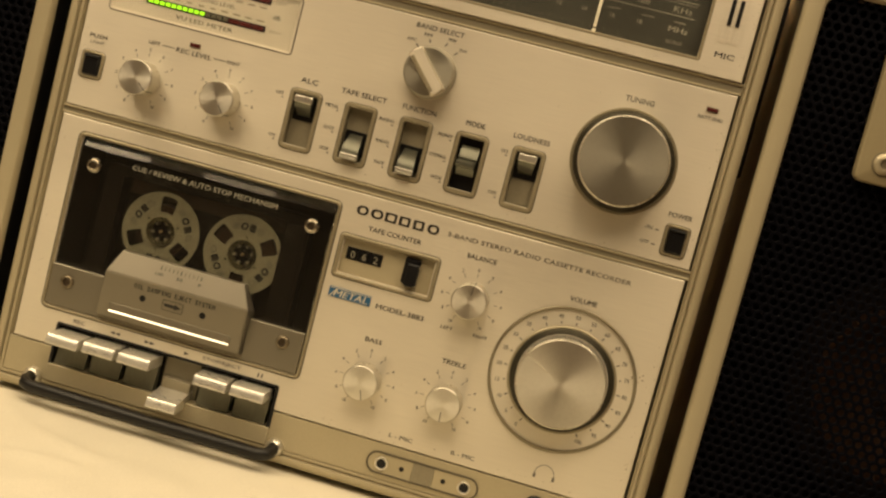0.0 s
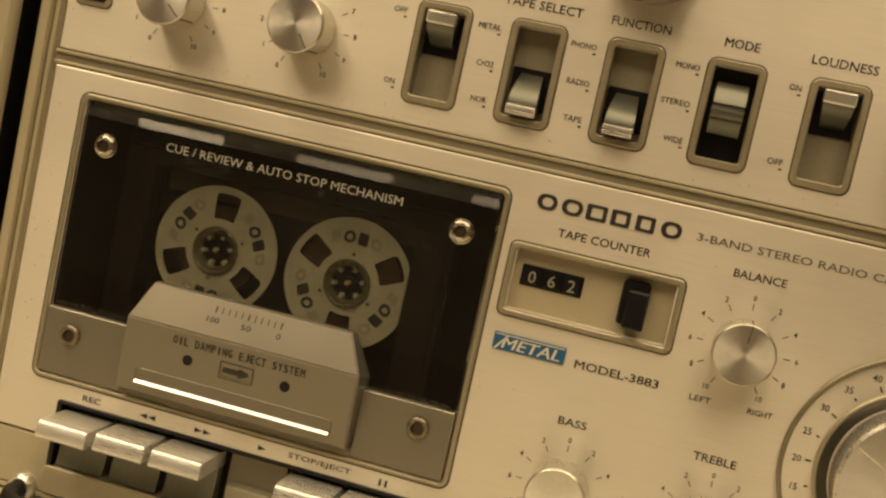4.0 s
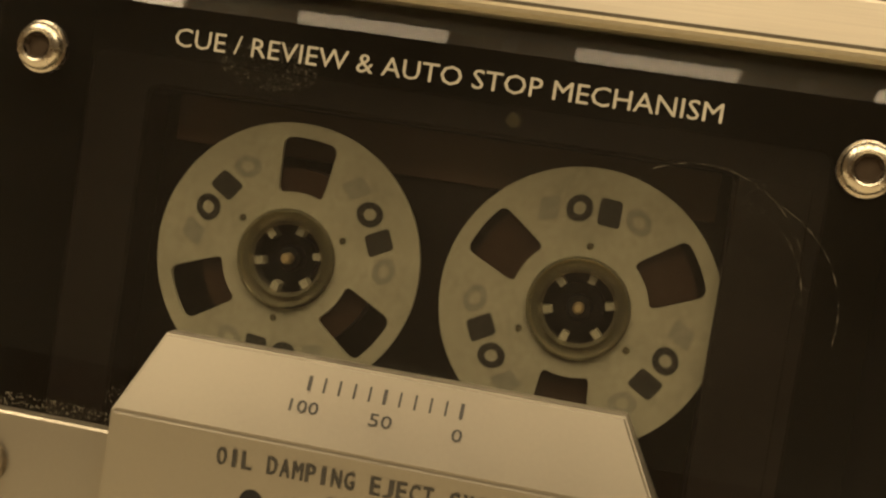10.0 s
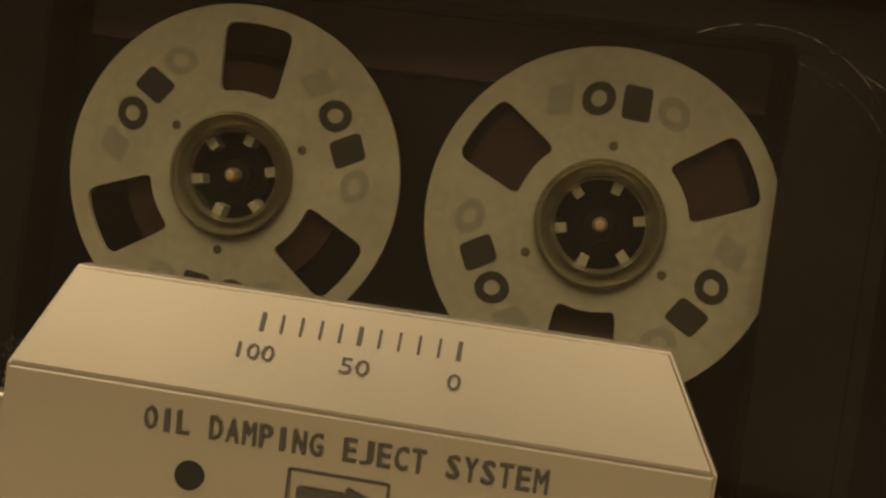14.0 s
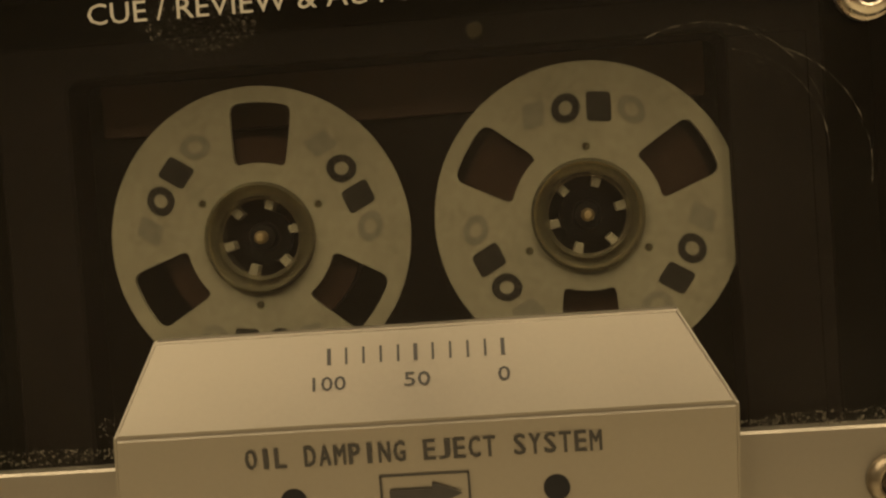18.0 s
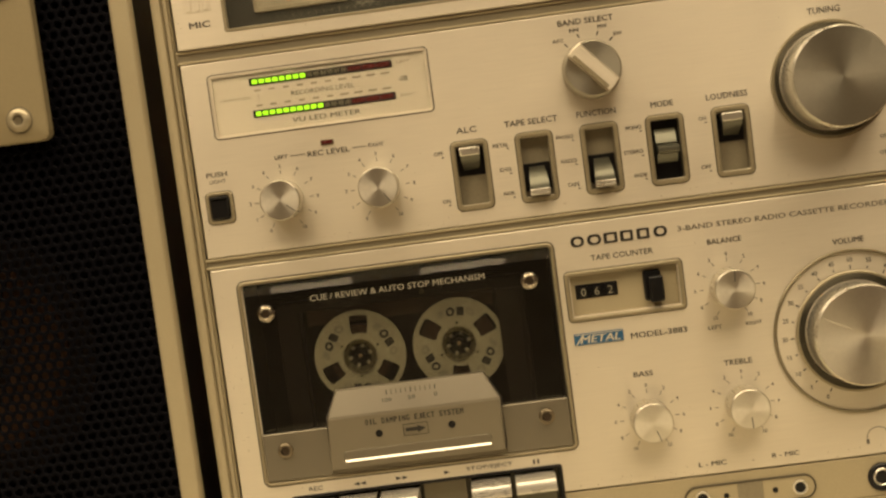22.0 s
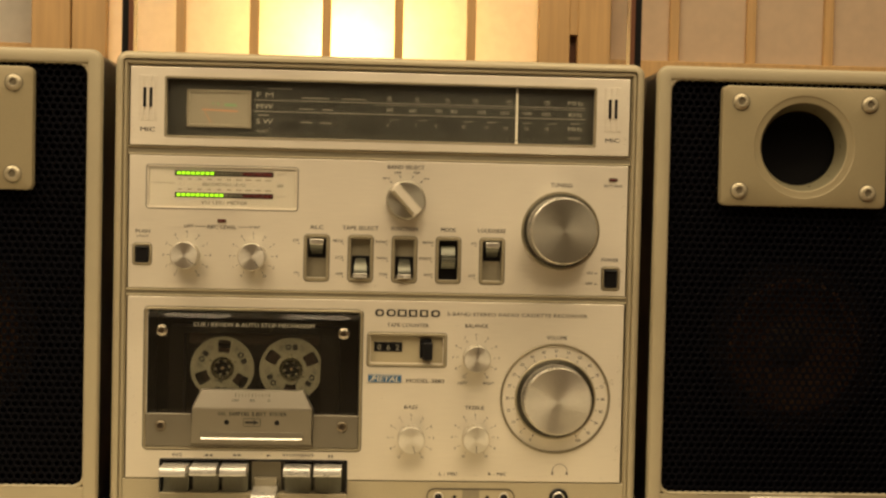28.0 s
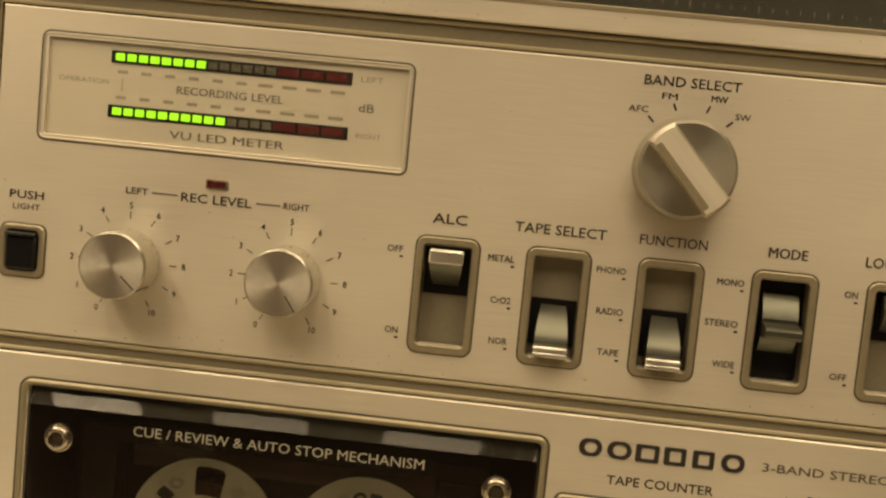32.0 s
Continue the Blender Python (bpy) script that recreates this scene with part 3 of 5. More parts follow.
# ---- paper lantern and screens behind the set ----
lantern = thing("paper_lantern", (-62, 520, -420), "lit shoji paper lantern box with pale wooden lattice", "lantern")
YL = 420.0
part("paper_sheet", B(box, -253, 141, YL + 5, YL + 5.6, -380, 640), PAPER, lantern, "glowing cream washi paper")
for x0, x1 in ((-320, -285.5), (-284, -253), (141, 170.0), (177.4, 208)):
    part("stile", B(slab, x0, x1, -420, 660, YL - 4, YL + 16, 1, 0.8), WOOD, lantern)
part("stile_gap", B(box, 170.0, 177.4, YL + 8, YL + 14, -420, 660), HANDLE_BROWN, lantern, "dark slot between two stiles")
part("stile_top", B(slab, 169.9, 177.5, 360, 660, YL - 3, YL + 8, 0.5, 0.4), WOOD, lantern)
for x in (-187, -120.4, -54.3, 12, 79):
    part("muntin", B(slab, x - 4, x + 4, -380, 640, YL, YL + 5, 0.6, 0.5), WOOD, lantern)
for z in (-100, 540):
    part("rail", B(slab, -253, 141, z - 4, z + 4, YL + 0.5, YL + 4.9, 0.6, 0.5), WOOD, lantern)
part("top_board", B(box, -320, 208, YL + 16, 700, 640, 660), WOOD, lantern)
part("back_board", B(box, -320, 208, 690, 700, -420, 640), WOOD, lantern)
for x in (-320, 198):
    part("side_board", B(box, x, x + 10, YL + 16, 690, -420, 640), WOOD, lantern)


def screen(name, x0, x1, muntins, label, sheet):
    s = thing(name, ((x0 + x1) / 2, YL + 24, -420), label, "screen", "shoji screens")
    y = YL + 20
    part("paper_sheet", B(box, x0 + 4, x1 - 4, y + 8, y + 8.6, -340, 900), sheet, s, "unlit washi paper")
    for x in muntins:
        part("muntin", B(slab, x - 4.5, x + 4.5, -340, 900, y + 3, y + 8, 0.6, 0.5), WOOD, s)
    for x in (x0, x1 - 34):
        if abs(x) > 400:
            part("stile", B(slab, x, x + 34, -420, 930, y - 2, y + 14, 1, 0.8), WOOD, s)
    part("bottom_rail", B(slab, x0, x1, -420, 341, y - 4, y + 8, 1, 0.8), WOOD, s)
    part("top_rail", B(slab, x0, x1, 900, 930, y - 2, y + 14, 1, 0.8), WOOD, s)
    return s


# right screen: lantern glow is in the paper colour
screen("shoji_screen", 210, 780, (274, 348, 423, 497, 571, 645, 719), "pale wooden shoji screen with lantern glow tinted into its peach paper panes", PAPER_GLOW_TINT)
screen("shoji_screen", -780, -322, (-392, -468, -540, -612, -684), "pale wooden shoji screen with unlit grey paper", PAPER)

# ---- the radio cassette recorder ----
radio = thing("radio_cassette_recorder", (0, 85, 10), "champagne silver stereo radio cassette recorder with brushed aluminium front", "radio")


def cabinet(bm, x0, x1, z0, z1, depth, lip):
    n = 6
    o = (x0, x1, z0, z1)

    def inset(d, r):
        return rr(o[0] + d, o[1] - d, o[2] + d, o[3] - d, r, n)
    loops = [(inset(6, 4), depth), (inset(2, 6), depth - 1.5), (inset(0, 7), depth - 6), (inset(0, 7), 3), (inset(0.6, 6.8), 0.6), (inset(1.8, 6), -0.8),
             (inset(3.0, 5), -1.2)]
    for d, y in lip:
        loops.append((inset(d, max(7 - d, 0.8)), y))
    loft(bm, loops, True, False)


def radio_shell(bm):
    cabinet(bm, -153, 153, 12.5, 282, 170, [(4.4, -1.0), (4.8, 1.4), (5.3, 1.4), (5.6, 0.1), (6.7, 0.1), (7.0, 1.8), (7.6, 1.8), (7.9, 30)])


shell = part("cabinet", B(radio_shell), SHELL, radio, "champagne painted plastic cabinet with stepped front rim")
for x in (-120, 120):
    for y in (25, 145):
        part("rubber_foot", B(lathe, [(0, 0), (7, 0), (8, 1), (8, 5), (0, 5)], 20), RUBBER, radio, at=(x, y, 10)).rotation_euler = (radians(90), 0, 0)
part("chassis", B(box, -144, 144, 32, 34, 20, 276), BAY, radio)

# front plates
p1 = part("dial_panel", B(plate, -144, 144, 228.2, 273, -1.2, 2.5, [(-124, 124, 233.5, 267.3)]), ALU, radio, "brushed aluminium tuning dial panel")
SW_X = (-36.4, -11.0, 14.4, 39.9, 65.4)
p2 = part("control_panel", B(plate, -144.3, 144.3, 146.2, 222.4, 0, 2.5,
          [(x - 5.5, x + 5.5, 154, 177) for x in SW_X] + [(-133, -49, 193.4, 216), (-140.2, -132.3, 161, 170.3), (131.3, 139.2, 151.2, 162)]), ALU, radio,
          "brushed aluminium control panel with printed legends")
p3 = part("lower_panel", B(plate, -144.3, 144, 36.3, 141.4, 0, 2.5, [(-132.5, -10.3, 55, 134), (-4, 38, 105, 121), (-123.4, -17.6, 36.3 + 0.35, 46.6)]), ALU, radio, "brushed aluminium lower panel with printed legends")
for z0, z1 in ((141.4, 146.2), (222.4, 228.2)):
    trim = part("trim_strip", B(slab, -145.2, 145.2, z0 + 0.9, z1 - 0.9, 1.0, 3, 0.4, 0.2), FLOOR_TAUPE, radio, "taupe strip between two front panels")
    for z in (z0 + 0.85, z1 - 0.85):
        part("ridge", B(slab, -145.2, 145.2, z - 0.5, z + 0.5, 0.1, 2.9, 0.3, 0.25), SHELL, trim, "champagne ridge")
part("front_skirt", B(plate, -146, 146, 19.5, 35.6, 0.4, 6, [(-123.4, -17.6, 27.4, 35.6 - 0.35)]), SHELL, radio, "champagne plastic lower skirt")


# ---- tuning dial ----
dial = part("dial_backplate", B(slab, -126, 126, 231.5, 269, 3.2, 5, 0.5, 0.2), DIAL_BACK, radio, "olive black tuning scale")
def dial_lip(bm):
    frame_ring(bm, (-124.6, 124.6, 232.9, 267.9), (-123.4, 123.4, 234.1, 266.7), -1.4, 3, 1.2, 0.8, 0.2)
part("dial_rim", B(dial_lip), BRONZE, radio)
pane = part("dial_window", B(slab, -123.6, 123.6, 233.9, 266.9, -0.4, 0.6, 0.5, 0.2), CLEAR, radio, "clear acrylic dial window")
pane.visible_shadow = False
YD = 3.05


def spread(x):
    return x + 0.021 * (x - 4.0)


strokes([(22.2, 255.8, 193, 0.36, 0.0), (22.2, 249.3, 193, 0.36, 0.0), (57.0, 254.6, 123, 0.2, 0.0)], CREAM_DIM, dial, "scale_line", YD)
strokes([(-110 + 3.05 * i, 236.6, 0.16, 1.0 if i % 5 else 1.6, 0) for i in range(71)], CREAM_DIM, dial, "tick", YD)
for w, x, z, wd, h in (("F M", -66.5, 258.3, 9.5, 3.0), ("MW", -66.5, 251.7, 9.5, 2.7), ("S W", -66.5, 243.0, 9.5, 2.9), ("SCALE", -67.5, 237.4, 7, 1.4),
                       ("MHz", 110.5, 258.0, 9, 2.5), ("KHz", 110.5, 251.3, 8, 2.4), ("MHz", 110.5, 242.9, 8.5, 2.4), ("SCALE", 110, 237.5, 7, 1.4)):
    word(w, spread(x), z + 0.6, wd, h, CREAM_DIM, dial, YD)
for w, x in (("88", 3.8), ("92", 19.7), ("96", 36.9), ("100", 52.9), ("104", 72.0), ("108", 93.9)):
    word(w, spread(x), 258.8, 0, 2.0, CREAM_DIM, dial, YD)
strokes([(spread(x), 257.0, 2.6, 0.28, 0) for x in (3.8, 19.7, 36.9, 52.9, 73, 93.9)] + [(spread(x), 246.3, 5.5, 0.3, 3) for x in (7, 23, 49, 62.5, 82.5, 97)], CREAM_DIM, dial, "scale_mark", YD)
for w, x in (("540", 4.2), ("600", 17.1), ("700", 31.9), ("800", 40.8), ("1000", 56.6), ("1200", 69.9), ("1400", 82.6), ("1600", 93.8)):
    word(w, spread(x), 252.0, 0, 2.1, CREAM_DIM, dial, YD)
for w, x in (("6", 3.0), ("7", 19.1), ("8", 30.5), ("10", 46.7), ("12", 59.7), ("14", 70.6), ("16", 82.5), ("18", 94.1)):
    word(w, spread(x), 243.2, 0, 2.0, CREAM_DIM, dial, YD)
for item in [(-38, 257.0, 16, 0.9, 0), (-16, 256.9, 14, 0.9, 0), (-43, 250.6, 9, 0.8, 0), (-31, 250.5, 6, 0.8, 0), (-43, 242.9, 7, 0.8, 0), (-32, 242.8, 7, 0.8, 0),
         (-67, 246.6, 6, 0.8, 0), (110.5, 246.0, 5, 0.7, 0), (-58, 262, 14, 0.8, 0)]:
    strokes([(spread(item[0]), item[1] + 0.6, *item[2:])], CAPTION, dial, "worn_caption", YD)
part("tuning_pointer", B(slab, 77.5, 78.8, 236.4, 266.2, 1.4, 2.2, 0.3, 0.2), CREAM, radio, "cream plastic tuning pointer")
part("pointer_tip", B(slab, 77.3, 79.0, 234.1, 235.7, 1.1, 1.4, 0.3, 0.1), CREAM, radio)
meter = part("signal_meter", B(slab, -111.6, -76.6, 240.2, 260.0, 2.4, 4, 0.8, 0.3), METER, radio, "small parchment signal meter")
strokes([(-93.5, 249.2, 20.5, 1.1, -2)], ORANGE, meter, "red_scale_line", 2.32)
strokes([(-87.5, 252.4, 7.0, 1.7, -1), (-94.5, 252.9, 1.2, 1.6, 0), (-97.5, 253.1, 1.0, 1.4, 0)], GREEN, meter, "green_scale_block", 2.32)
strokes([(-100.6, 245.6, 8.5, 0.5, 119)], ORANGE, meter, "needle", 2.28)
part("meter_frame", B(frame_ring, (-112.6, -75.6, 239.2, 261), (-110.6, -77.6, 241.2, 259), 2.0, 3, 1, 0.8, 0.3), SHELL_DARK, meter)
for s in (-1, 1):
    x = s * 134.0
    grid = part("microphone_vent", B(slab, x - 5.2, x + 5.2, 242, 268.2, -1.30, -1.0, 0.6, 0.1), ALU, p1, "ribbed microphone vent")
    for k in (-3.3, 0, 3.3):
        part("rib", B(slab, x + k - 1.0, x + k + 1.0, 242.6, 267.6, -1.55, -1.2, 0.5, 0.15), ALU, grid)
    for k in (-1.75, 1.75):
        part("slot", B(slab, x + k - 0.85, x + k + 0.85, 250, 261, -1.95, -1.3, 0.2, 0.1), BLACK, grid, "black microphone slot")
    word("MIC", x, 237.2, 8.2, 2.4, INK, p1, -1.35)


# ---- level meter ----
def meter_lip(bm):
    """The sloping wall of the sunken meter."""
    o, i = (-134.3, -47.9, 192.3, 217.1), (-133.1, -49.1, 193.5, 215.9)
    loft(bm, [(rr(*o, 1.6, 5), 1.6), (rr(*o, 1.6, 5), -0.14), (rr(o[0] + 0.3, o[1] - 0.3, o[2] + 0.3, o[3] - 0.3, 1.3, 5), -0.2), (rr(*i, 0.7, 5), 0.75), (rr(*i, 0.7, 5), 2.3)], False, False)


part("meter_bezel", B(meter_lip), METER_PLATE, p2, "sloping edge of the sunken level meter")
part("bezel_line", B(frame_ring, (-134.7, -47.5, 191.9, 217.5), (-134.2, -48.0, 192.4, 217.0), -0.1, 1, 2.0, 1.6, 0.05), LINE, p2)
vu = part("level_meter", B(slab, -133.2, -49.0, 193.4, 216.0, 0.85, 2.4, 0.4, 0.1), METER_PLATE, radio, "recessed LED level meter")
for z, lit in ((212.7, 8), (200.2, 10)):
    strip = part("led_strip", B(slab, -118.4, -62.0, z - 1.45, z + 1.45, 0.62, 1.2, 0.3, 0.1), BLACK, vu, "row of green and red LEDs")
    for i in range(17):
        if i < 14:
            a, w = -117.3 + 2.72 * i, 2.15
        else:
            a, w = -117.3 + 2.72 * 14 + 5.6 * (i - 14), 5.0
        part("led", B(slab, a, a + w, z - 0.85, z + 0.85, 0.5, 0.9, 0.2, 0.1), LED_GREEN if i < lit else LED_OFF if i < 14 else LED_RED, strip, "lit green LED" if i < lit else "")
word("LEFT", -57.4, 212.9, 5.2, 1.3, INK_FAINT, vu, 0.78)
word("RIGHT", -57.2, 200.0, 5.8, 1.3, INK_FAINT, vu, 0.78)
word("dB", -58.2, 206.4, 3.6, 1.9, INK_GREY, vu, 0.78)
word("RECORDING LEVEL", -90, 206.4, 25, 1.8, INK_GREY, vu, 0.78)
word("VU LED METER", -90, 196.0, 27, 1.9, INK_GREY, vu, 0.78)
word("OPERATION", -124.6, 206.8, 12, 1.2, INK_FAINT, vu, 0.78)
strokes([(-115.5 + 5.6 * i, zz, 2.4 if i < 6 else 3.4, 0.75, 0) for i in range(10) for zz in (209.3, 203.4)] + [(-115.4, 206.4, 0.25, 3.0, 0)], INK_FAINT, vu, "scale_number", 0.78)
cover = part("meter_cover", B(slab, -133.3, -48.9, 193.3, 216.1, 0.15, 0.3, 0.5, 0.05), CLEAR, radio, "clear meter cover")
cover.visible_shadow = False


# ---- slide switches ----
def lever(bm, cx, ridge, far, wide=3.8):
    """A saddle lever: a high ridge at z = ridge, falling back to z = far."""
    s = 1 if far > ridge else -1
    prof = [(ridge - s * 1.2, 4.5), (ridge - s * 1.2, -2.8), (ridge - s * 0.9, -3.7), (ridge - s * 0.2, -4.1), (ridge + s * 0.9, -3.7), (ridge + s * 1.3, -3.0)]
    for i in range(1, 8):
        u = i / 7
        prof.append((ridge + s * 1.3 + (far - ridge - s * 1.3) * u, -3.0 + 6.5 * (1 - math.cos(u * math.pi / 2)) ** 0.9))
    prof.append((far, 4.5))
    taper = [0.9 * max(0.0, (z - ridge) / (far - ridge)) ** 2 for z, y in prof]
    a = [bm.verts.new((cx - wide + k, y, z)) for (z, y), k in zip(prof, taper)]
    b = [bm.verts.new((cx + wide - k, y, z)) for (z, y), k in zip(prof, taper)]
    for i in range(len(prof)):
        j = (i + 1) % len(prof)
        bm.faces.new((a[i], a[j], b[j], b[i]))
    bm.faces.new(a)
    bm.faces.new(list(reversed(b)))


def middle_lever(bm, cx, zc, wide=4.0):
    prof = [(zc + 8, 4.5), (zc + 8, 3.2), (zc + 5.6, 1.4), (zc + 2.6, 0.4), (zc + 1.9, 0.6), (zc + 1.3, -4.2), (zc + 0.6, -5.1), (zc - 0.6, -5.2), (zc - 1.3, -4.6), (zc - 1.7, 0.5),
            (zc - 3.0, 0.9), (zc - 5.2, 3.0), (zc - 5.2, 4.5)]
    a = [bm.verts.new((cx - wide, y, z)) for z, y in prof]
    b = [bm.verts.new((cx + wide, y, z)) for z, y in prof]
    for i in range(len(prof)):
        j = (i + 1) % len(prof)
        bm.faces.new((a[i], a[j], b[j], b[i]))
    bm.faces.new(a)
    bm.faces.new(list(reversed(b)))


for cx, state in zip(SW_X, ("up", "down", "down", "mid", "up")):
    sw = part("slide_switch", B(frame_ring, (cx - 7.2, cx + 7.2, 152.0, 178.9), (cx - 5.5, cx + 5.5, 153.9, 177.1), -0.6, 2.5, 2.2, 0.9, 0.3), BRONZE, radio, "slide switch with champagne bezel")
    part("slot_floor", B(slab, cx - 6, cx + 6, 153.5, 177.5, 4.4, 5.4, 0.3, 0.1), BLACK if state == "mid" else FLOOR_TAUPE, sw)
    part("slot_wall", B(frame_ring, (cx - 6.2, cx + 6.2, 153.2, 177.8), (cx - 5.45, cx + 5.45, 153.95, 177.05), 0.8, 5, 0.8, 0.8, 0.1), SHELL_DARK, sw)
    part("bezel_line", B(frame_ring, (cx - 7.55, cx + 7.55, 151.65, 179.25), (cx - 7.1, cx + 7.1, 152.1, 178.8), -0.15, 1, 2.5, 2.1, 0.05), LINE, sw)
    if state != "mid":
        zc = 170.0 if state == "up" else 160.8
        part("shutter", B(slab, cx - 5.2, cx + 5.2, zc - 4.6, zc + 6.2, 3.9, 4.4, 0.2, 0.05), BLACK, sw)
    if state == "up":
        lv = part("lever", B(lever, cx, 174.6, 167.6), LEVER, sw, "chrome slide lever with its shaded slope in the colour")
        # brighter chrome on the ridge paints the lever's highlight
        part("lever_ridge", B(slab, cx - 3.9, cx + 3.9, 173.2, 176.4, -4.4, -2.0, 0.5, 0.4), CHROME_SATIN, lv, "ridge in brighter chrome for the lamp highlight")
    elif state == "down":
        lv = part("lever", B(lever, cx, 156.2, 165.6), LEVER, sw, "chrome slide lever with its shaded slope in the colour")
        for z in (154.5, 155.8):
            # highlight of the lowered lever, put into two brighter strips
            part("lever_ridge", B(slab, cx - 3.9, cx + 3.9, z, z + 1.15, -4.4, -2.0, 0.4, 0.3), CHROME_SATIN, lv, "ridge in brighter chrome for the lamp highlight")
    else:
        part("lever", B(middle_lever, cx, 165.6), LEVER, sw, "chrome slide lever")

for w, x, wd in (("ALC", -36.6, 8.0), ("TAPE SELECT", -11.3, 20.8), ("FUNCTION", 14.2, 15.2), ("MODE", 39.7, 8.6), ("LOUDNESS", 64.9, 16.0)):
    word(w, x, 183.2, wd, 2.3, INK, p2)
for w, x, z, wd in (("OFF", -48.5, 175.3, 3.6), ("ON", -47.7, 156.5, 3.0), ("METAL", -24.1, 175.5, 6.0), ("CrO2", -23.3, 165.9, 4.6), ("NOR", -23.0, 156.5, 4.2), ("PHONO", 1.0, 175.4, 6.6),
                    ("RADIO", 1.6, 166.0, 6.0), ("TAPE", 2.2, 156.6, 4.9), ("MONO", 27.8, 175.5, 6.0), ("STEREO", 26.8, 166.1, 7.4), ("WIDE", 28.3, 156.8, 5.0), ("ON", 54.6, 175.5, 2.9), ("OFF", 54.0, 156.7, 3.8)):
    word(w, x, z, wd, 1.5, INK, p2)
    strokes([(x + wd / 2 - 0.3, z - 1.7, 0.8, 0.45, 0)], INK, p2, "index_mark")
# ---- rocker buttons ----
for x0, x1, z0, z1, w in ((-141.6, -130.9, 159.5, 171.8, "push"), (130.0, 140.6, 149.8, 163.4, "power")):
    bt = part("push_button", B(frame_ring, (x0, x1, z0, z1), (x0 + 1.5, x1 - 1.5, z0 + 1.5, z1 - 1.5), -0.8, 2.5, 1.8, 1.0, 0.4), BRONZE, radio, "black push button in a champagne bezel")
    part("bezel_line", B(frame_ring, (x0 - 0.3, x1 + 0.3, z0 - 0.3, z1 + 0.3), (x0 + 0.1, x1 - 0.1, z0 + 0.1, z1 - 0.1), -0.15, 1, 2.0, 1.7, 0.05), LINE, bt)
    part("cap", B(slab, x0 + 1.7, x1 - 1.7, z0 + 1.7, z1 - 2.6, -1.6, 4, 0.6, 0.6), BLACK, bt, "glossy black cap")
    part("cap_lip", B(slab, x0 + 1.7, x1 - 1.7, z1 - 2.7, z1 - 1.7, -2.4, 4, 0.4, 0.4), BLACK, bt)
word("PUSH", -136.0, 178.8, 8.2, 1.9, INK, p2)
word("LIGHT", -135.9, 176.0, 6.6, 1.4, INK_GREY, p2)
word("POWER", 134.8, 167.5, 10.2, 2.1, INK, p2)
word("ON", 123.0, 159.8, 3.2, 1.5, INK, p2)
word("OFF", 122.6, 153.5, 3.8, 1.5, INK, p2)
strokes([(126.6, 159.5, 1.5, 0.5, 0), (126.6, 153.2, 1.5, 0.5, 0)], INK, p2, "index_mark")
word("TUNING", 105.2, 210.6, 12.5, 2.4, INK, p2)
word("BATT END", 135.6, 210.8, 10.5, 1.4, INK, p2)
word("BAND SELECT", 14.4, 218.9, 21.5, 2.2, INK, p2)
for w, x, z, wd in (("AFC", 3.0, 212.3, 4.4), ("FM", 9.6, 215.6, 3.4), ("MW", 20.6, 215.9, 3.6), ("SW", 26.2, 212.4, 3.4)):
    word(w, x, z, wd, 1.4, INK, p2)
strokes([(6.0, 210.2, 1.8, 0.45, -45), (11.0, 213.3, 1.7, 0.45, -65), (18.4, 213.4, 1.7, 0.45, 65), (23.4, 210.6, 1.8, 0.45, 42)], INK, p2, "index_mark")
word("REC LEVEL", -91.0, 182.0, 16.6, 2.1, INK, p2)
word("LEFT", -109.8, 182.3, 5.2, 1.5, INK, p2)
word("RIGHT", -72.2, 182.3, 6.0, 1.5, INK, p2)
strokes([(-103.2, 182.2, 6.0, 0.3, 0), (-78.8, 182.2, 5.6, 0.3, 0)], INK_GREY, p2, "index_line")
for x, z in ((-91.1, 185.7), (135.5, 214.4)):
    lamp = part("indicator_light", B(slab, x - 2.6, x + 2.6, z - 1.1, z + 1.1, -0.5, 0.5, 0.4, 0.2), SHELL_DARK, radio, "small dark red indicator light")
    part("lens", B(slab, x - 2.2, x + 2.2, z - 0.8, z + 0.8, -0.8, 0.4, 0.3, 0.2), LED_RED, lamp)


# ---- knobs ----
def small_knob(x, z, pointer, marks, name="rotary_knob"):
    r, h = 7.85, 10.8
    k = part(name, B(lathe, [(0, -0.2), (r - 0.15, -0.2), (r - 0.15, -1.2), (r - 0.1, -h + 1.2), (r, -h + 0.55), (r - 0.1, -h + 0.35), (r - 0.45, -h), (0, -h)], 56), KNOB_SIDE, radio, "small turned aluminium knob", at=(x, 0, z))
    part("face", B(lathe, [(0, -h - 0.06), (r - 0.5, -h - 0.06), (r - 0.45, -h + 0.3), (0, -h + 0.3)], 56), SPUN, k, "spun aluminium face", at=(x, 0, z))
    a = radians(pointer)
    strokes([(x + 5.2 * math.cos(a), z + 5.2 * math.sin(a), 4.3, 0.36, pointer)], INK_GREY, k, "pointer_line", -h - 0.14)
    part("side_line", B(box, r - 0.6, r + 0.02, -h + 1.0, -2.0, -0.16, 0.16), INK, k, at=(x, 0, z)).rotation_euler = (0, -a, 0)
    panel = p2 if z > 140 else p3
    ticks = []
    for i, w in enumerate(marks):
        b = radians(240 - 30 * i)
        ticks.append((x + 10.9 * math.cos(b), z + 10.9 * math.sin(b), 1.7, 0.24, 240 - 30 * i))
        word(w, x + 13.4 * math.cos(b), z + 13.2 * math.sin(b), 0, 1.45, INK, panel)
    strokes(ticks, INK_GREY, panel, "tick")


UPDOWN = ("10", "8", "6", "4", "2", "0", "2", "4", "6", "8", "10")
COUNT = tuple(str(i) for i in range(11))
small_knob(-110.9, 165.6, -42, COUNT)
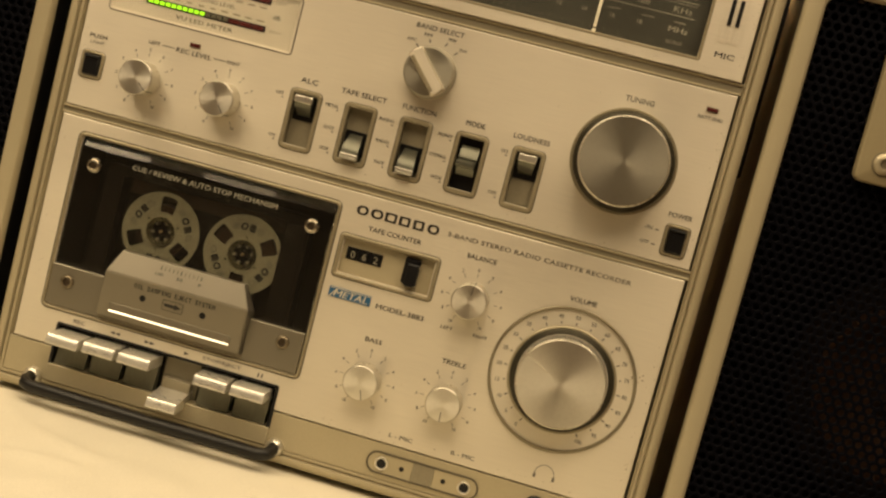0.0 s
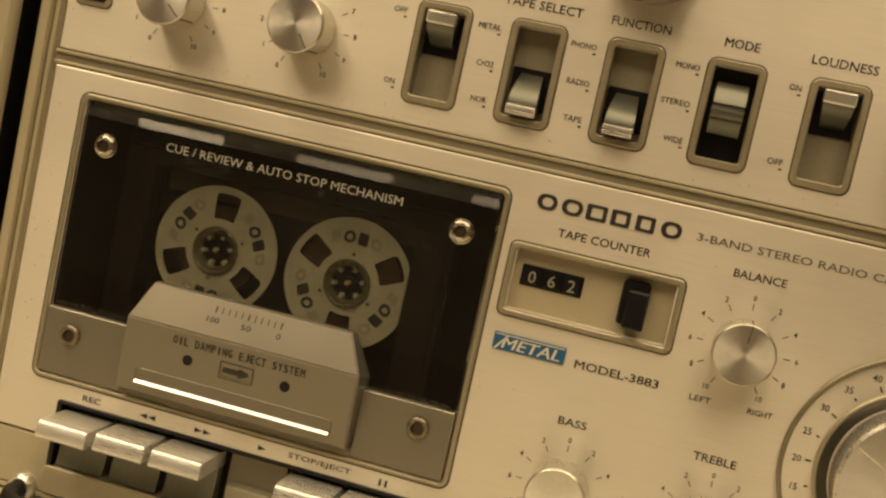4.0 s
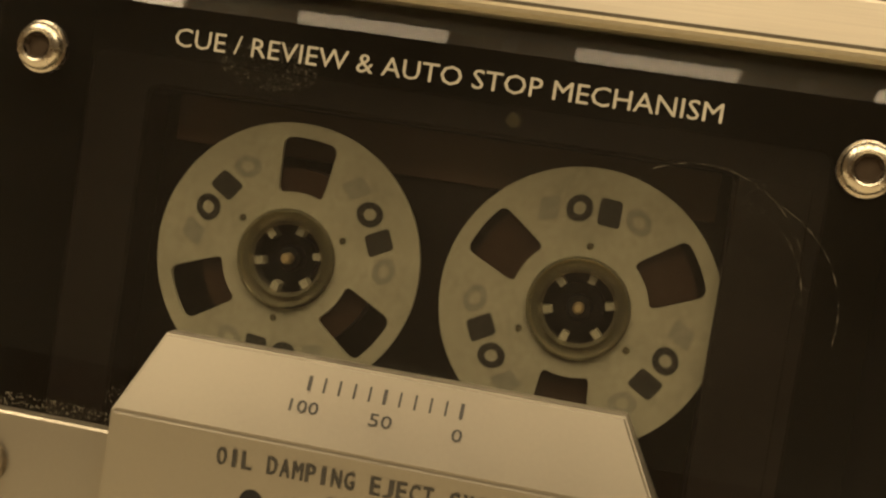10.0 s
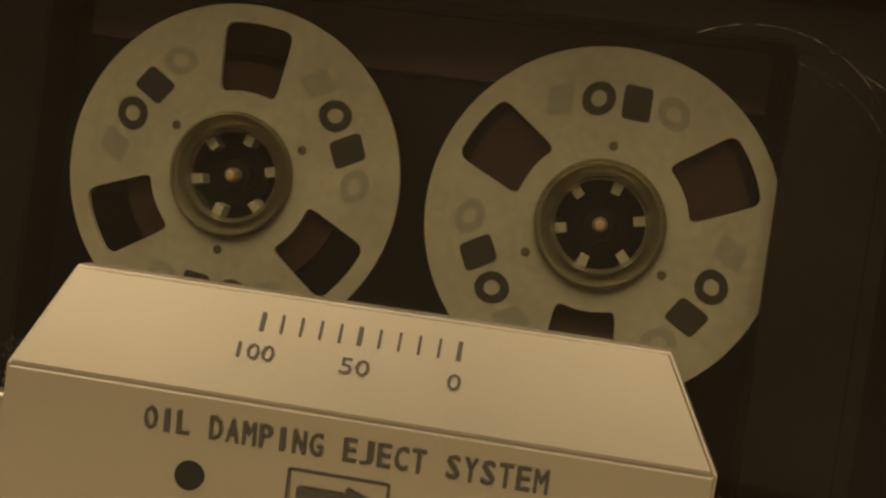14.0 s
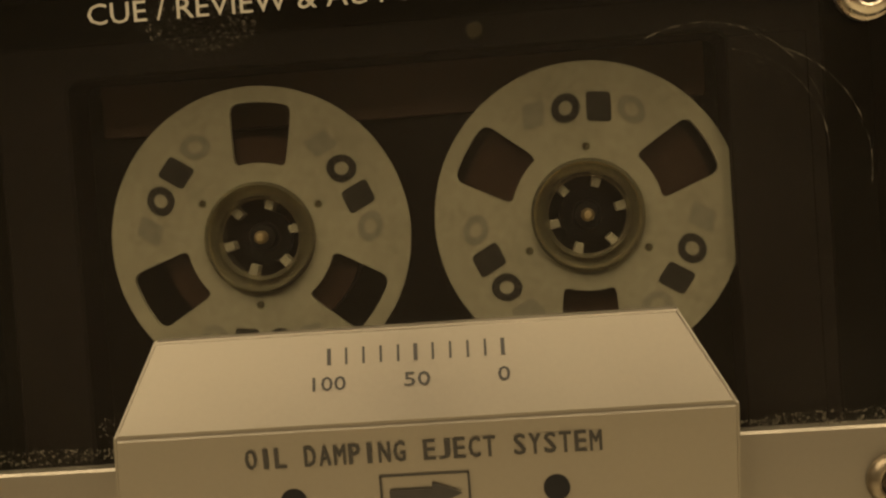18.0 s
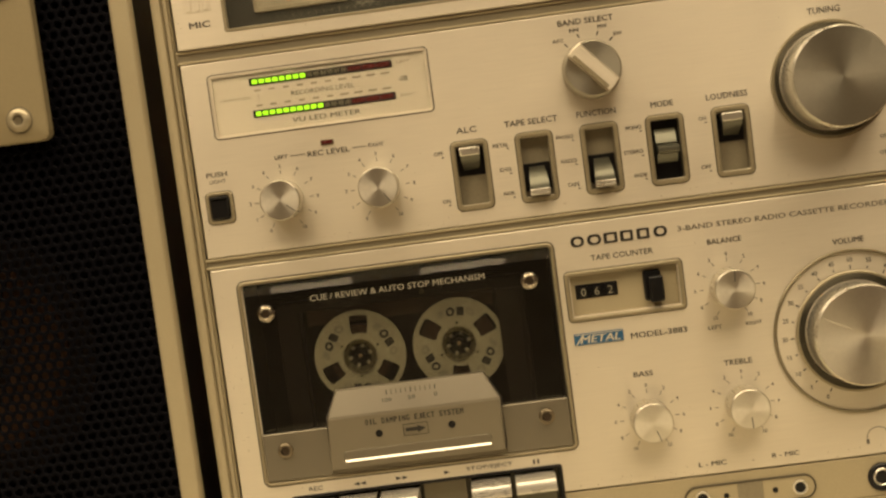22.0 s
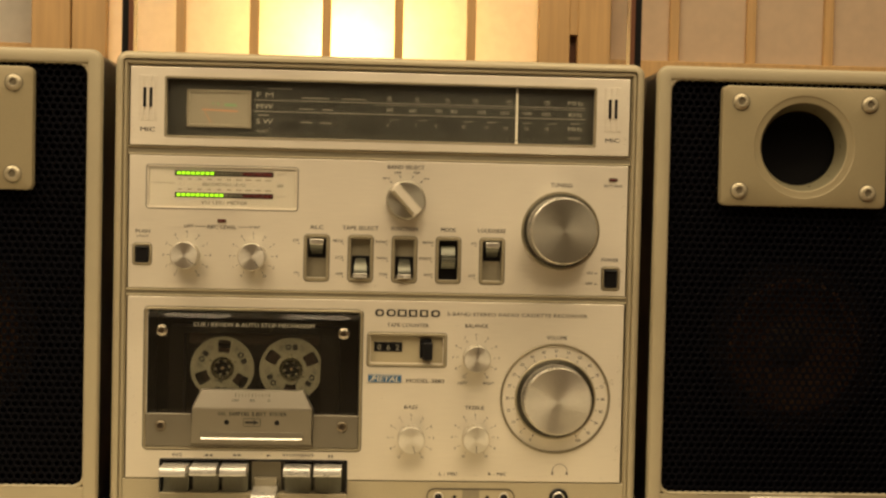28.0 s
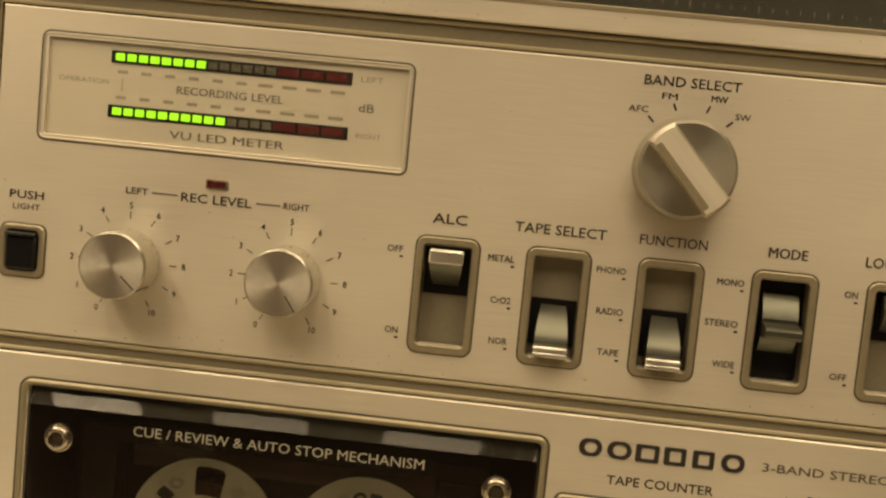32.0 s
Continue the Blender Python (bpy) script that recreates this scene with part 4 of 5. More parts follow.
small_knob(-72.8, 165.6, -55, COUNT)
small_knob(57.4, 109.0, 86, UPDOWN)
small_knob(20.4, 61.6, -72, UPDOWN)
small_knob(57.9, 62.4, -88, UPDOWN)


def band_knob(x, z):
    r = 11.1
    k = part("band_selector_knob", B(lathe, [(0, -0.3), (r + 0.4, -0.3), (r + 0.3, -1.6), (r, -2.2), (r - 0.2, -6.4), (r - 0.9, -7.2), (0, -7.2)], 56), SPUN_DARK, radio, "round selector knob with a raised grip bar", at=(x, 0, z))
    bm = bmesh.new()
    n = 12
    pts = []
    for i in range(n + 1):
        a = math.asin(3.3 / (r - 0.3)) * (1 - 2 * i / n)
        pts.append(((r - 0.3) * math.cos(a), (r - 0.3) * math.sin(a)))
    pts += [(-px, -pz) for px, pz in pts]
    small = [(px * 0.93, pz * 0.86) for px, pz in pts]
    loft(bm, [(pts, -6.5), (pts, -11.2), (small, -12.0)])
    g = part("grip_bar", bm, ALU, k, "polished raised grip", at=(x, 0, z))
    g.rotation_euler = (0, radians(48), 0)
    bm = bmesh.new()
    slab(bm, -8.8, 8.8, -3.0, -1.4, -12.15, -11.9, 0.4, 0.1)
    e = part("grip_groove", bm, BRONZE, k, at=(x, 0, z))
    e.rotation_euler = (0, radians(48), 0)


band_knob(14.6, 199.8)


def big_knob(name, x, z, ring, well, r, h, face_mat, label, pointer=None):
    base = part(name, B(lathe, [(ring, 0.2), (ring, -0.8), (ring - 0.35, -1.2), (ring - 0.9, -1.2), (ring - 1.25, -0.8), (ring - 1.25, 0.2)], 80), RING, radio, label, at=(x, 0, z))
    if well < ring - 3:
        part("inner_ring", B(lathe, [(well + 1.0, 0.2), (well + 1.0, -0.9), (well + 0.6, -1.2), (well + 0.2, -1.2), (well - 0.1, -0.8), (well - 0.1, 0.2)], 72), BRONZE, base, at=(x, 0, z))
    # almost flush dish; its dark colour stands in for recess shade
    part("well", B(lathe, [(0, 0.1), (r - 1, 0.1), (r + 0.8, 0.0), (well - 0.8, -0.5), (well, -0.9), (well, 0.3), (0, 0.3)], 72), WELL, base, "bronze dish round the knob with recess shade in its colour", at=(x, 0, z))
    part("side", B(lathe, [(0, -0.5), (r + 0.5, -0.5), (r + 0.5, -2.2), (r + 0.3, -h + 1.0), (r - 0.4, -h), (0, -h)], 80), CHROME_SATIN, base, "polished knob rim", at=(x, 0, z))
    part("face", B(lathe, [(0, -h - 0.08), (r - 0.5, -h - 0.08), (r - 0.45, -h + 0.4), (0, -h + 0.4)], 80), face_mat, base, "spun aluminium face", at=(x, 0, z))
    if pointer is not None:
        a = radians(pointer)
        strokes([(x + r * 0.66 * math.cos(a), z + r * 0.66 * math.sin(a), r * 0.58, 0.45, pointer)], CREAM, base, "pointer_line", -h - 0.14)
    return base


big_knob("tuning_knob", 105.2, 184.0, 22.9, 21.6, 18.9, 16.4, SPUN_DARK, "large spun aluminium tuning knob")
big_knob("volume_knob", 104.5, 85.6, 32.4, 22.8, 19.3, 12.5, SPUN_BIG, "large spun aluminium volume knob in a numbered ring", 152)
strokes([(104.5 + 25.2 * math.cos(radians(240 - 15 * i)), 85.6 + 25.2 * math.sin(radians(240 - 15 * i)), 0.9 if i % 2 else 1.5, 0.45, 240 - 15 * i) for i in range(21)], INK, p3, "tick")
for i in range(21):
    a = radians(240 - 15 * i)
    word(str(5 * i), 104.5 + 28.1 * math.cos(a), 85.6 + 28.1 * math.sin(a), 0, 1.75, INK, p3)

# ---- lower legends ----
for i, (wd, rad) in enumerate(((5.3, 1.9), (5.6, 2.0), (5.4, 0.5), (5.0, 0.4), (4.9, 0.4), (5.3, 1.9))):
    bx = -1.9 + 6.5 * i
    part("brand_shape", B(frame_ring, (bx, bx + wd, 132.2, 136.3), (bx + 1.3, bx + wd - 1.1, 133.0, 135.5), -0.25, 0.1, rad, rad * 0.7, 0.04), INK, p3, "dark brand mark as a plain shape")
word("3-BAND STEREO RADIO CASSETTE RECORDER", 81.2, 134.2, 82.5, 2.0, INK_GREY, p3)
word("TAPE COUNTER", 17.4, 127.2, 24.4, 2.2, INK, p3)
word("MODEL-3883", 28.0, 94.8, 22.0, 2.2, INK, p3)
word("BALANCE", 57.4, 127.5, 13.2, 2.1, INK, p3)
word("VOLUME", 104.7, 121.3, 12.0, 2.2, INK, p3)
word("BASS", 20.0, 79.4, 7.6, 2.1, INK, p3)
word("TREBLE", 57.2, 79.5, 11.0, 2.1, INK, p3)
word("LEFT", 50.0, 94.0, 5.4, 1.5, INK, p3)
word("RIGHT", 65.2, 94.0, 6.2, 1.5, INK, p3)
word("L - MIC", 42.7, 40.5, 10.8, 1.9, INK, p3)
word("R - MIC", 71.4, 40.7, 10.6, 1.9, INK, p3)
word("REC", -114.4, 50.0, 5.6, 1.7, INK, p3)
word("STOP/EJECT", -44.7, 50.2, 18.4, 1.9, INK, p3)


def triangle(x, z, s, d=1):
    me = bpy.data.meshes.new("transport_mark")
    b = ABS[p3.name]
    me.from_pydata([tuple((Vector(v) - b) * U) for v in ((x - d * s, -0.1, z - 0.75), (x - d * s, -0.1, z + 0.75), (x + d * s, -0.1, z))], [], [(0, 1, 2)])
    me.materials.append(INK)
    o = new("transport_mark", me)
    o.parent = p3
    ABS[o.name] = b


for x, z, d in ((-98.1, 49.8, -1), (-95.5, 49.8, -1), (-81.0, 50, 1), (-78.4, 50, 1), (-61.7, 50, 1)):
    triangle(x, z, 1.2, d)
strokes([(-27.0, 49.9, 0.7, 1.9, 0), (-25.3, 49.9, 0.7, 1.9, 0)], INK, p3, "transport_mark")
strokes([(108.1 + 4.3 * math.cos(radians(a)), 43.0 + 4.0 * math.sin(radians(a)), 0.95, 0.28, a + 90) for a in range(-8, 190, 11)] +
        [(103.9, 41.6, 1.1, 1.9, 0), (112.4, 41.6, 1.1, 1.9, 0)], INK_GREY, p3, "headphone_mark")
badge = part("tape_type_badge", B(slab, -5.2, 14.2, 93.6, 98.2, -0.4, 0.1, 0.3, 0.1), BLUE, radio, "blue enamel badge with silver lettering")
word("METAL", 5.3, 95.7, 15.6, 2.9, CREAM, badge, -0.5, slant=0.25)
strokes([(4.6, 97.75, 18.6, 0.3, 0), (-2.9, 95.8, 5.2, 0.5, 52)], CREAM, badge, "silver_line", -0.5)

# ---- tape counter ----
ctr = part("tape_counter", B(frame_ring, (-6.0, 40.0, 103.0, 122.6), (-4.4, 38.4, 104.6, 121.0), -0.8, 2.5, 1.8, 0.9, 0.4), BRONZE, radio, "three digit tape counter in a champagne frame")
part("bezel_line", B(frame_ring, (-6.4, 40.4, 102.6, 123.0), (-5.9, 39.9, 103.1, 122.5), -0.15, 1, 2.1, 1.7, 0.05), LINE, ctr)
part("counter_plate", B(slab, -5.2, 39.2, 103.8, 121.8, 2.6, 4, 0.5, 0.1), SHELL, ctr, "sunken champagne plate")
part("counter_window", B(slab, -2.2, 14.4, 111.4, 117.0, 2.2, 3, 0.3, 0.2), BLACK, ctr, "black counter window")
for i, d in enumerate(("0", "6", "2")):
    wheel = part("digit_wheel", B(slab, -1.4 + 5.3 * i, 3.2 + 5.3 * i, 111.9, 116.5, 1.8, 2.4, 0.5, 0.3), BLACK, ctr, "black number wheel")
    word(d, 0.9 + 5.3 * i, 114.0, 2.0, 3.2, CREAM_DIM, wheel, 1.7)
part("reset_button", B(slab, 24.6, 31.6, 107.6, 119.4, 0.6, 3, 1.0, 0.5), BLACK, ctr, "black reset button")
part("reset_cap", B(slab, 26.4, 31.9, 107.2, 117.2, -2.6, 1, 0.8, 0.5), BLACK, ctr, "black reset button cap")

# ---- cassette door ----
door = part("cassette_door", B(frame_ring, (-134.3, -8.9, 53.0, 135.4), (-132.9, -10.3, 54.4, 133.9), -0.8, 4, 2.6, 1.6, 0.5), BRONZE, radio, "cassette door with smoked window")
part("door_line", B(frame_ring, (-134.8, -8.4, 52.5, 135.9), (-134.2, -9.0, 53.1, 135.3), -0.15, 1, 3.1, 2.5, 0.05), LINE, door)
part("bay_wall", B(frame_ring, (-134, -9, 53, 135), (-132.4, -10.8, 54.9, 133.4), 4, 31, 1, 1, 0.1), BAY, radio)


def glass_sheet(bm):
    x0, x1, z0, z1 = -132.6, -10.6, 72.8, 133.7
    loft(bm, [(rr(x0, x1, z0, z1, 1.0, 3), 3.4), (rr(x0, x1, z0, z1, 1.0, 3), 1.9), ([(x + (0.9 if x < -70 else -0.9) * 0.4, z - (4.2 if z > 100 else 0.0)) for x, z in rr(x0, x1, z0, z1, 1.0, 3)], -0.6)])


sheet = part("door_window", B(glass_sheet), SMOKE, door, "smoked clear door window with a bevelled top", sharp=8)
sheet.visible_shadow = False
# sloping top faces take the painted ceiling sheen
sheet.data.materials.append(BEVEL)
for face in sheet.data.polygons:
    if face.normal.z > 0.3 and face.normal.y < -0.1:
        face.material_index = 1
word("CUE / REVIEW & AUTO STOP MECHANISM", -71.6, 125.7, 69.3, 2.4, CREAM_SOFT, door, -0.72, bold=0.01)
part("door_plate", B(slab, -132.6, -106.4, 54.8, 73.9, -1.0, 3, 0.5, 0.3), GRIP, door, "satin aluminium door plate")
part("door_plate", B(slab, -36.8, -10.6, 54.8, 73.9, -1.0, 3, 0.5, 0.3), GRIP, door, "satin aluminium door plate")
part("door_foot", B(slab, -132.5, -10.8, 54.6, 57.4, -0.4, 3, 0.5, 0.3), SHELL_DARK, door)


def cap_shape(bm):
    # front face and the sloping upper face of the finger grip
    f0 = [(-106.9, 57.2), (-36.9, 57.2), (-36.7, 77.2), (-106.1, 77.7)]
    back = [(-107.1, 56.6), (-36.7, 56.6), (-36.2, 77.0), (-42.2, 88.2), (-101.6, 88.2), (-106.7, 77.6)]
    top = [(-42.4, 87.9), (-101.5, 87.9)]
    vb = [bm.verts.new((x, 2.4, z)) for x, z in back]
    vm = [bm.verts.new((x, y, z)) for (x, z), y in zip([(-106.3, 57.4), (-37.5, 57.4), (-37.1, 78.3), (-42.4, 88.3), (-100.9, 88.3), (-105.0, 78.3)], (-4.6, -4.6, -7.2, -3.0, -3.0, -7.2))]
    for i in range(6):
        j = (i + 1) % 6
        bm.faces.new((vb[i], vb[j], vm[j], vm[i]))
    bm.faces.new(vb)
    bm.faces.new((vm[0], vm[1], vm[2], vm[5]))
    bm.faces.new((vm[5], vm[2], vm[3], vm[4]))
    bmesh.ops.bevel(bm, geom=[e for e in bm.edges if e.verts[0] in vm and e.verts[1] in vm], offset=0.38, segments=3, affect="EDGES")


grip = part("finger_grip", B(cap_shape), GRIP, door, "satin aluminium finger grip", sharp=6)
tilt = math.atan2(4.2, 10.0)


def on_slope(z):
    return -7.2 + 4.2 * (z - 78.3) / 10.0 - 0.12


def slope_print(ob):
    ob.rotation_euler = (-tilt, 0, 0)
    return ob


for i in range(11):
    x = -81.0 + 1.92 * i
    bm = bmesh.new()
    box(bm, -0.13 if i % 5 else -0.22, 0.13 if i % 5 else 0.22, 0, 0.05, -0.95, 0.95)
    slope_print(part("tick", bm, INK, grip, at=(x, on_slope(85.6) - 0.02, 85.6)))
for w, x, wd in (("100", -81.0, 3.7), ("50", -71.3, 2.9), ("0", -61.8, 1.35)):
    slope_print(word(w, x, 82.8, wd, 1.6, INK, grip, on_slope(82.8) - 0.03))


def on_front(z):
    return -4.6 - 2.6 * (z - 57.4) / 20.9 - 0.1


TITLE = "OIL DAMPING EJECT SYSTEM"
for i, w in enumerate(TITLE):
    if w != " ":
        word(w, -71.3 + 1.63 * (i - 11.5), 75.2, 0.42 if w == "I" else 1.2, 2.3, INK, grip, on_front(75.2) - 0.06, bold=0.14).rotation_euler = (0.124, 0, 0)
for x in (-85.7, -56.95):
    part("grip_hole", B(lathe, [(0, -0.12), (1.45, -0.12), (1.45, 0.4), (0, 0.4)], 24), BLACK, grip, "small black hole", at=(x, on_front(70.2), 70.2))
strokes([(-71.2, 72.5, 9.6, 0.25, 0), (-71.2, 68.0, 9.6, 0.25, 0), (-76.0, 70.25, 0.25, 4.6, 0), (-66.4, 70.25, 0.25, 4.6, 0), (-72.7, 70.25, 4.8, 1.3, 0)], INK, grip, "arrow_box", on_front(72.5) - 0.06)
me = bpy.data.meshes.new("arrow_head")
me.from_pydata([tuple((Vector(v) - ABS[grip.name]) * U) for v in ((-70.4, on_front(72.5) - 0.08, 71.6), (-70.4, on_front(72.5) - 0.08, 68.9), (-67.1, on_front(72.5) - 0.08, 70.25))], [], [(0, 1, 2)])
me.materials.append(INK)
arrow = new("arrow_head", me)
arrow.parent = grip


part("grip_slot", B(slab, -100.8, -42.0, 60.9, 64.9, -5.50, -4.0, 1.8, 0.15, 8), KEY_GREY, grip, "dark edge of the finger slot")
part("slot_face", B(slab, -100.5, -42.3, 60.9, 64.5, -5.62, -5.0, 1.7, 0.1, 8), GRIP, grip, "satin face of the finger slot")
def slot_lip(bm):
    prof = ((-5.0, 60.2), (-6.05, 60.2), (-6.15, 60.35), (-5.65, 61.05), (-5.0, 61.05))
    a, b = ([bm.verts.new((x, y, z)) for y, z in prof] for x in (-100.2, -42.6))
    for i in range(len(prof)):
        j = (i + 1) % len(prof)
        bm.faces.new((a[i], a[j], b[j], b[i]))
    bm.faces.new(a)
    bm.faces.new(list(reversed(b)))


part("slot_edge", B(slot_lip), CHROME_SATIN, grip, "bright polished slot edge")


def smudge_patch(verts, faces, cx, cz, rx, rz, count, size, seed, y=-0.66):
    rnd = random.Random(seed)
    for _ in range(count):
        a, q = rnd.uniform(0, 2 * math.pi), rnd.random() ** 0.35
        x, z, s = cx + rx * q * math.cos(a), cz + rz * q * math.sin(a), size * rnd.uniform(0.4, 1.3)
        k = len(verts)
        for i in range(5):
            t = 2 * math.pi * i / 5 + rnd.uniform(-0.4, 0.4)
            verts.append((x + s * math.cos(t), y, z + s * math.sin(t)))
        faces.append(tuple(range(k, k + 5)))


def dust():
    verts, faces = [], []
    smudge_patch(verts, faces, -93.5, 123.6, 7.0, 3.0, 260, 0.09, 4)
    smudge_patch(verts, faces, -30.5, 112.0, 2.0, 8.0, 60, 0.06, 5)
    smudge_patch(verts, faces, -27.5, 86.0, 3.0, 9.0, 40, 0.06, 6)
    smudge_patch(verts, faces, -71.5, 104.0, 52.0, 24.0, 110, 0.06, 7)
    smudge_patch(verts, faces, -118.5, 75.6, 13.0, 0.9, 260, 0.12, 8)
    smudge_patch(verts, faces, -24.0, 75.0, 12.5, 0.8, 260, 0.12, 9)
    smudge_patch(verts, faces, -106.0, 78.4, 3.0, 1.8, 60, 0.08, 10)
    rnd = random.Random(12)
    for cx, cz, r, a0, a1 in ((-38.0, 106.0, 13.5, 20, 150), (-36.5, 104.5, 12.0, 0, 80), (-34.0, 103.0, 14.0, -10, 70)):
        last = None
        for i in range(41):
            a = radians(a0 + (a1 - a0) * i / 40)
            w = 0.06 * rnd.random() ** 2
            k = len(verts)
            verts += [(cx + (r - w) * math.cos(a), -0.66, cz + (r - w) * math.sin(a)), (cx + (r + w) * math.cos(a), -0.66, cz + (r + w) * math.sin(a))]
            if last is not None:
                faces.append((last, k, k + 1, last + 1))
            last = k
    base = ABS[door.name]
    me = bpy.data.meshes.new("dust_specks")
    me.from_pydata([tuple((Vector(v) - base) * U) for v in verts], [], faces)
    me.materials.append(DUST)
    ob = new("dust_specks", me)
    ob.parent = door
    tagged(ob, "fine dust and smudges on the window", kind="stuff")


dust()


def stains(panel, y, patches):
    """Small brown specks and worn spots on a front panel."""
    verts, faces = [], []
    for i, (cx, cz, rx, rz, count, size) in enumerate(patches):
        smudge_patch(verts, faces, cx, cz, rx, rz, count, size, 30 + i, y)
    base = ABS[panel.name]
    me = bpy.data.meshes.new("stain_specks")
    me.from_pydata([tuple((Vector(v) - base) * U) for v in verts], [], faces)
    me.materials.append(STAIN)
    ob = new("stain_specks", me)
    ob.parent = panel
    tagged(ob, "small brown specks on the panel", kind="stuff")


stains(p1, -1.24, [(0, 230.6, 140, 1.6, 40, 0.14), (142, 250, 1.4, 20, 14, 0.16), (-142, 250, 1.2, 20, 10, 0.14)])
stains(p2, -0.04, [(0, 148.5, 140, 1.8, 45, 0.15), (142.3, 180, 1.5, 34, 24, 0.18), (-142.6, 180, 1.2, 34, 16, 0.15), (0, 190, 120, 30, 26, 0.13)])
stains(p3, -0.04, [(60, 38.6, 80, 1.8, 40, 0.18), (141.8, 80, 1.6, 40, 30, 0.2), (-140, 95, 2.5, 40, 22, 0.16), (-70, 50.2, 60, 1.8, 18, 0.14), (60, 90, 70, 40, 24, 0.13), (136, 96, 3, 2.5, 10, 0.35)])


def hex_screw(parent, x, y, z, r, metal, label="dull chrome hex socket screw"):
    s = part("hex_screw", B(lathe, [(r * 1.1, 1.2), (r * 1.1, -0.2), (r * 1.0, -0.3), (r * 0.99, -0.9), (r * 0.93, -1.3), (r * 0.80, -1.6), (r * 0.66, -1.7), (r * 0.58, -1.6), (r * 0.56, -0.7), (0, -0.7)], 36), metal, parent, label, at=(x, y, z))
    part("socket", B(lathe, [(0, -0.85), (r * 0.5, -0.85), (r * 0.56, -1.45), (r * 0.57, -1.5), (r * 0.57, -0.6), (0, -0.6)], 6), SOCKET, s, "dark hex socket", at=(x, y, z))
    return s


def button_screw(parent, x, y, z, r):
    """A low domed head with a shallow hex socket, sitting in a dark ring."""
    s = part("button_screw", B(lathe, [(r, 0.3), (r, -0.5), (r * 0.96, -1.0), (r * 0.85, -1.5), (r * 0.68, -1.85), (r * 0.52, -1.95), (r * 0.46, -1.85), (r * 0.44, -1.3), (0, -1.3)], 36), SCREW, parent, "pale domed hex socket screw", at=(x, y, z))
    part("washer_ring", B(lathe, [(r * 1.14, 0.2), (r * 1.14, -0.06), (r * 1.10, -0.1), (r * 0.98, -0.1)], 36), SHELL_DARK, s, "dark ring round the head", at=(x, y, z))
    part("socket", B(lathe, [(0, -1.36), (r * 0.34, -1.36), (r * 0.42, -1.7), (r * 0.46, -1.9), (r * 0.46, -1.25), (0, -1.25)], 6), SCREW_DARK, s, "shallow hex socket", at=(x, y, z))
    return s


for x, z in ((-124.2, 122.0), (-19.7, 121.7), (-124.1, 66.9), (-19.7, 67.6)):
    if z > 100:
        hex_screw(door, x, -0.7, z, 3.1, CHROME)
    else:
        hex_screw(door, x, -0.7, z, 3.1, CHROME_RUSTY, "tarnished hex socket screw")

# ---- the cassette behind the window ----
tape = thing("cassette_tape", (-72, 14, 55), "clear open-reel style cassette with two pale reels", "cassette")
part("shell_back", B(slab, -122, -22, 60, 124, 18, 20, 2, 0.3), CASE_DARK, tape, "dark brown cassette shell")
part("shell_rim", B(frame_ring, (-122, -22, 60, 124), (-113, -33.4, 62, 119.6), 10.6, 18, 2, 1.5, 0.4), CASE_DARK, tape, "dark cassette rim")
part("label_strip", B(slab, -111, -35, 112.8, 119.4, 17.2, 18, 0.3, 0.1), SHELL_BAND, tape, "brown band across the cassette")
for x in (-62.8,):
    part("shell_screw", B(lathe, [(0, -0.4), (0.9, -0.3), (1.2, 0.2), (1.2, 1.2)], 18), HUB, tape, "tiny shell screw", at=(x, 10.4, 122.0))
for x, r in ((-90.9, 12.5), (-50.7, 15.5)):
    part("tape_roll", B(lathe, [(r, 13.6), (r, 17.6), (7, 17.6), (7, 13.6), (r, 13.6)], 60), BROWN_TAPE, tape, "wound brown tape", at=(x, 0, 99.0))


def reel_disc(bm):
    """A thin disc with a hub opening and three rounded, slightly flaring windows."""
    rows = [(6.6, 0.8), (9.2, 0.80), (9.35, 0.90), (9.7, 0.97), (10.3, 1.0), (12.0, 1.0), (14.0, 1.0), (15.7, 1.0), (16.2, 0.96), (16.5, 0.88), (16.65, 0.78), (18.6, 0.8)]
    grid = {}
    inner, outer = 10, 22
    per = inner + outer
    for k, (r, f) in enumerate(rows):
        half = math.degrees(math.atan2(3.35 + 0.085 * (r - 9.2) * 1.0, r)) * f
        for s in range(3):
            for q in range(per):
                a = -half + 2 * half * q / inner if q <= inner else half + (120 - 2 * half) * (q - inner) / outer
                t = radians(90 + 120 * s + a)
                grid[k, s * per + q] = bm.verts.new((r * math.cos(t), 0, r * math.sin(t)))
    n = 3 * per
    for k in range(len(rows) - 1):
        for i in range(n):
            if 1 <= k <= 9 and i % per < inner:
                continue
            j = (i + 1) % n
            bm.faces.new((grid[k, i], grid[k, j], grid[k + 1, j], grid[k + 1, i]))
    bmesh.ops.delete(bm, geom=[v for v in bm.verts if not v.link_faces], context="VERTS")
    r = bmesh.ops.extrude_face_region(bm, geom=list(bm.faces))
    for v in r["geom"]:
        if isinstance(v, bmesh.types.BMVert):
            v.co.y += 0.7


def tooth(bm):
    vs = [bm.verts.new((u, y, v)) for u, v, y in ((4.9, -0.55, 0.6), (3.55, -0.5, 0.6), (3.55, 0.5, 0.6), (4.9, 0.55, 0.6), (4.9, -0.55, 3), (3.55, -0.5, 3), (3.55, 0.5, 3), (4.9, 0.55, 3))]
    for f in ((0, 1, 2, 3), (7, 6, 5, 4), (0, 4, 5, 1), (1, 5, 6, 2), (2, 6, 7, 3), (3, 7, 4, 0)):
        bm.faces.new([vs[q] for q in f])


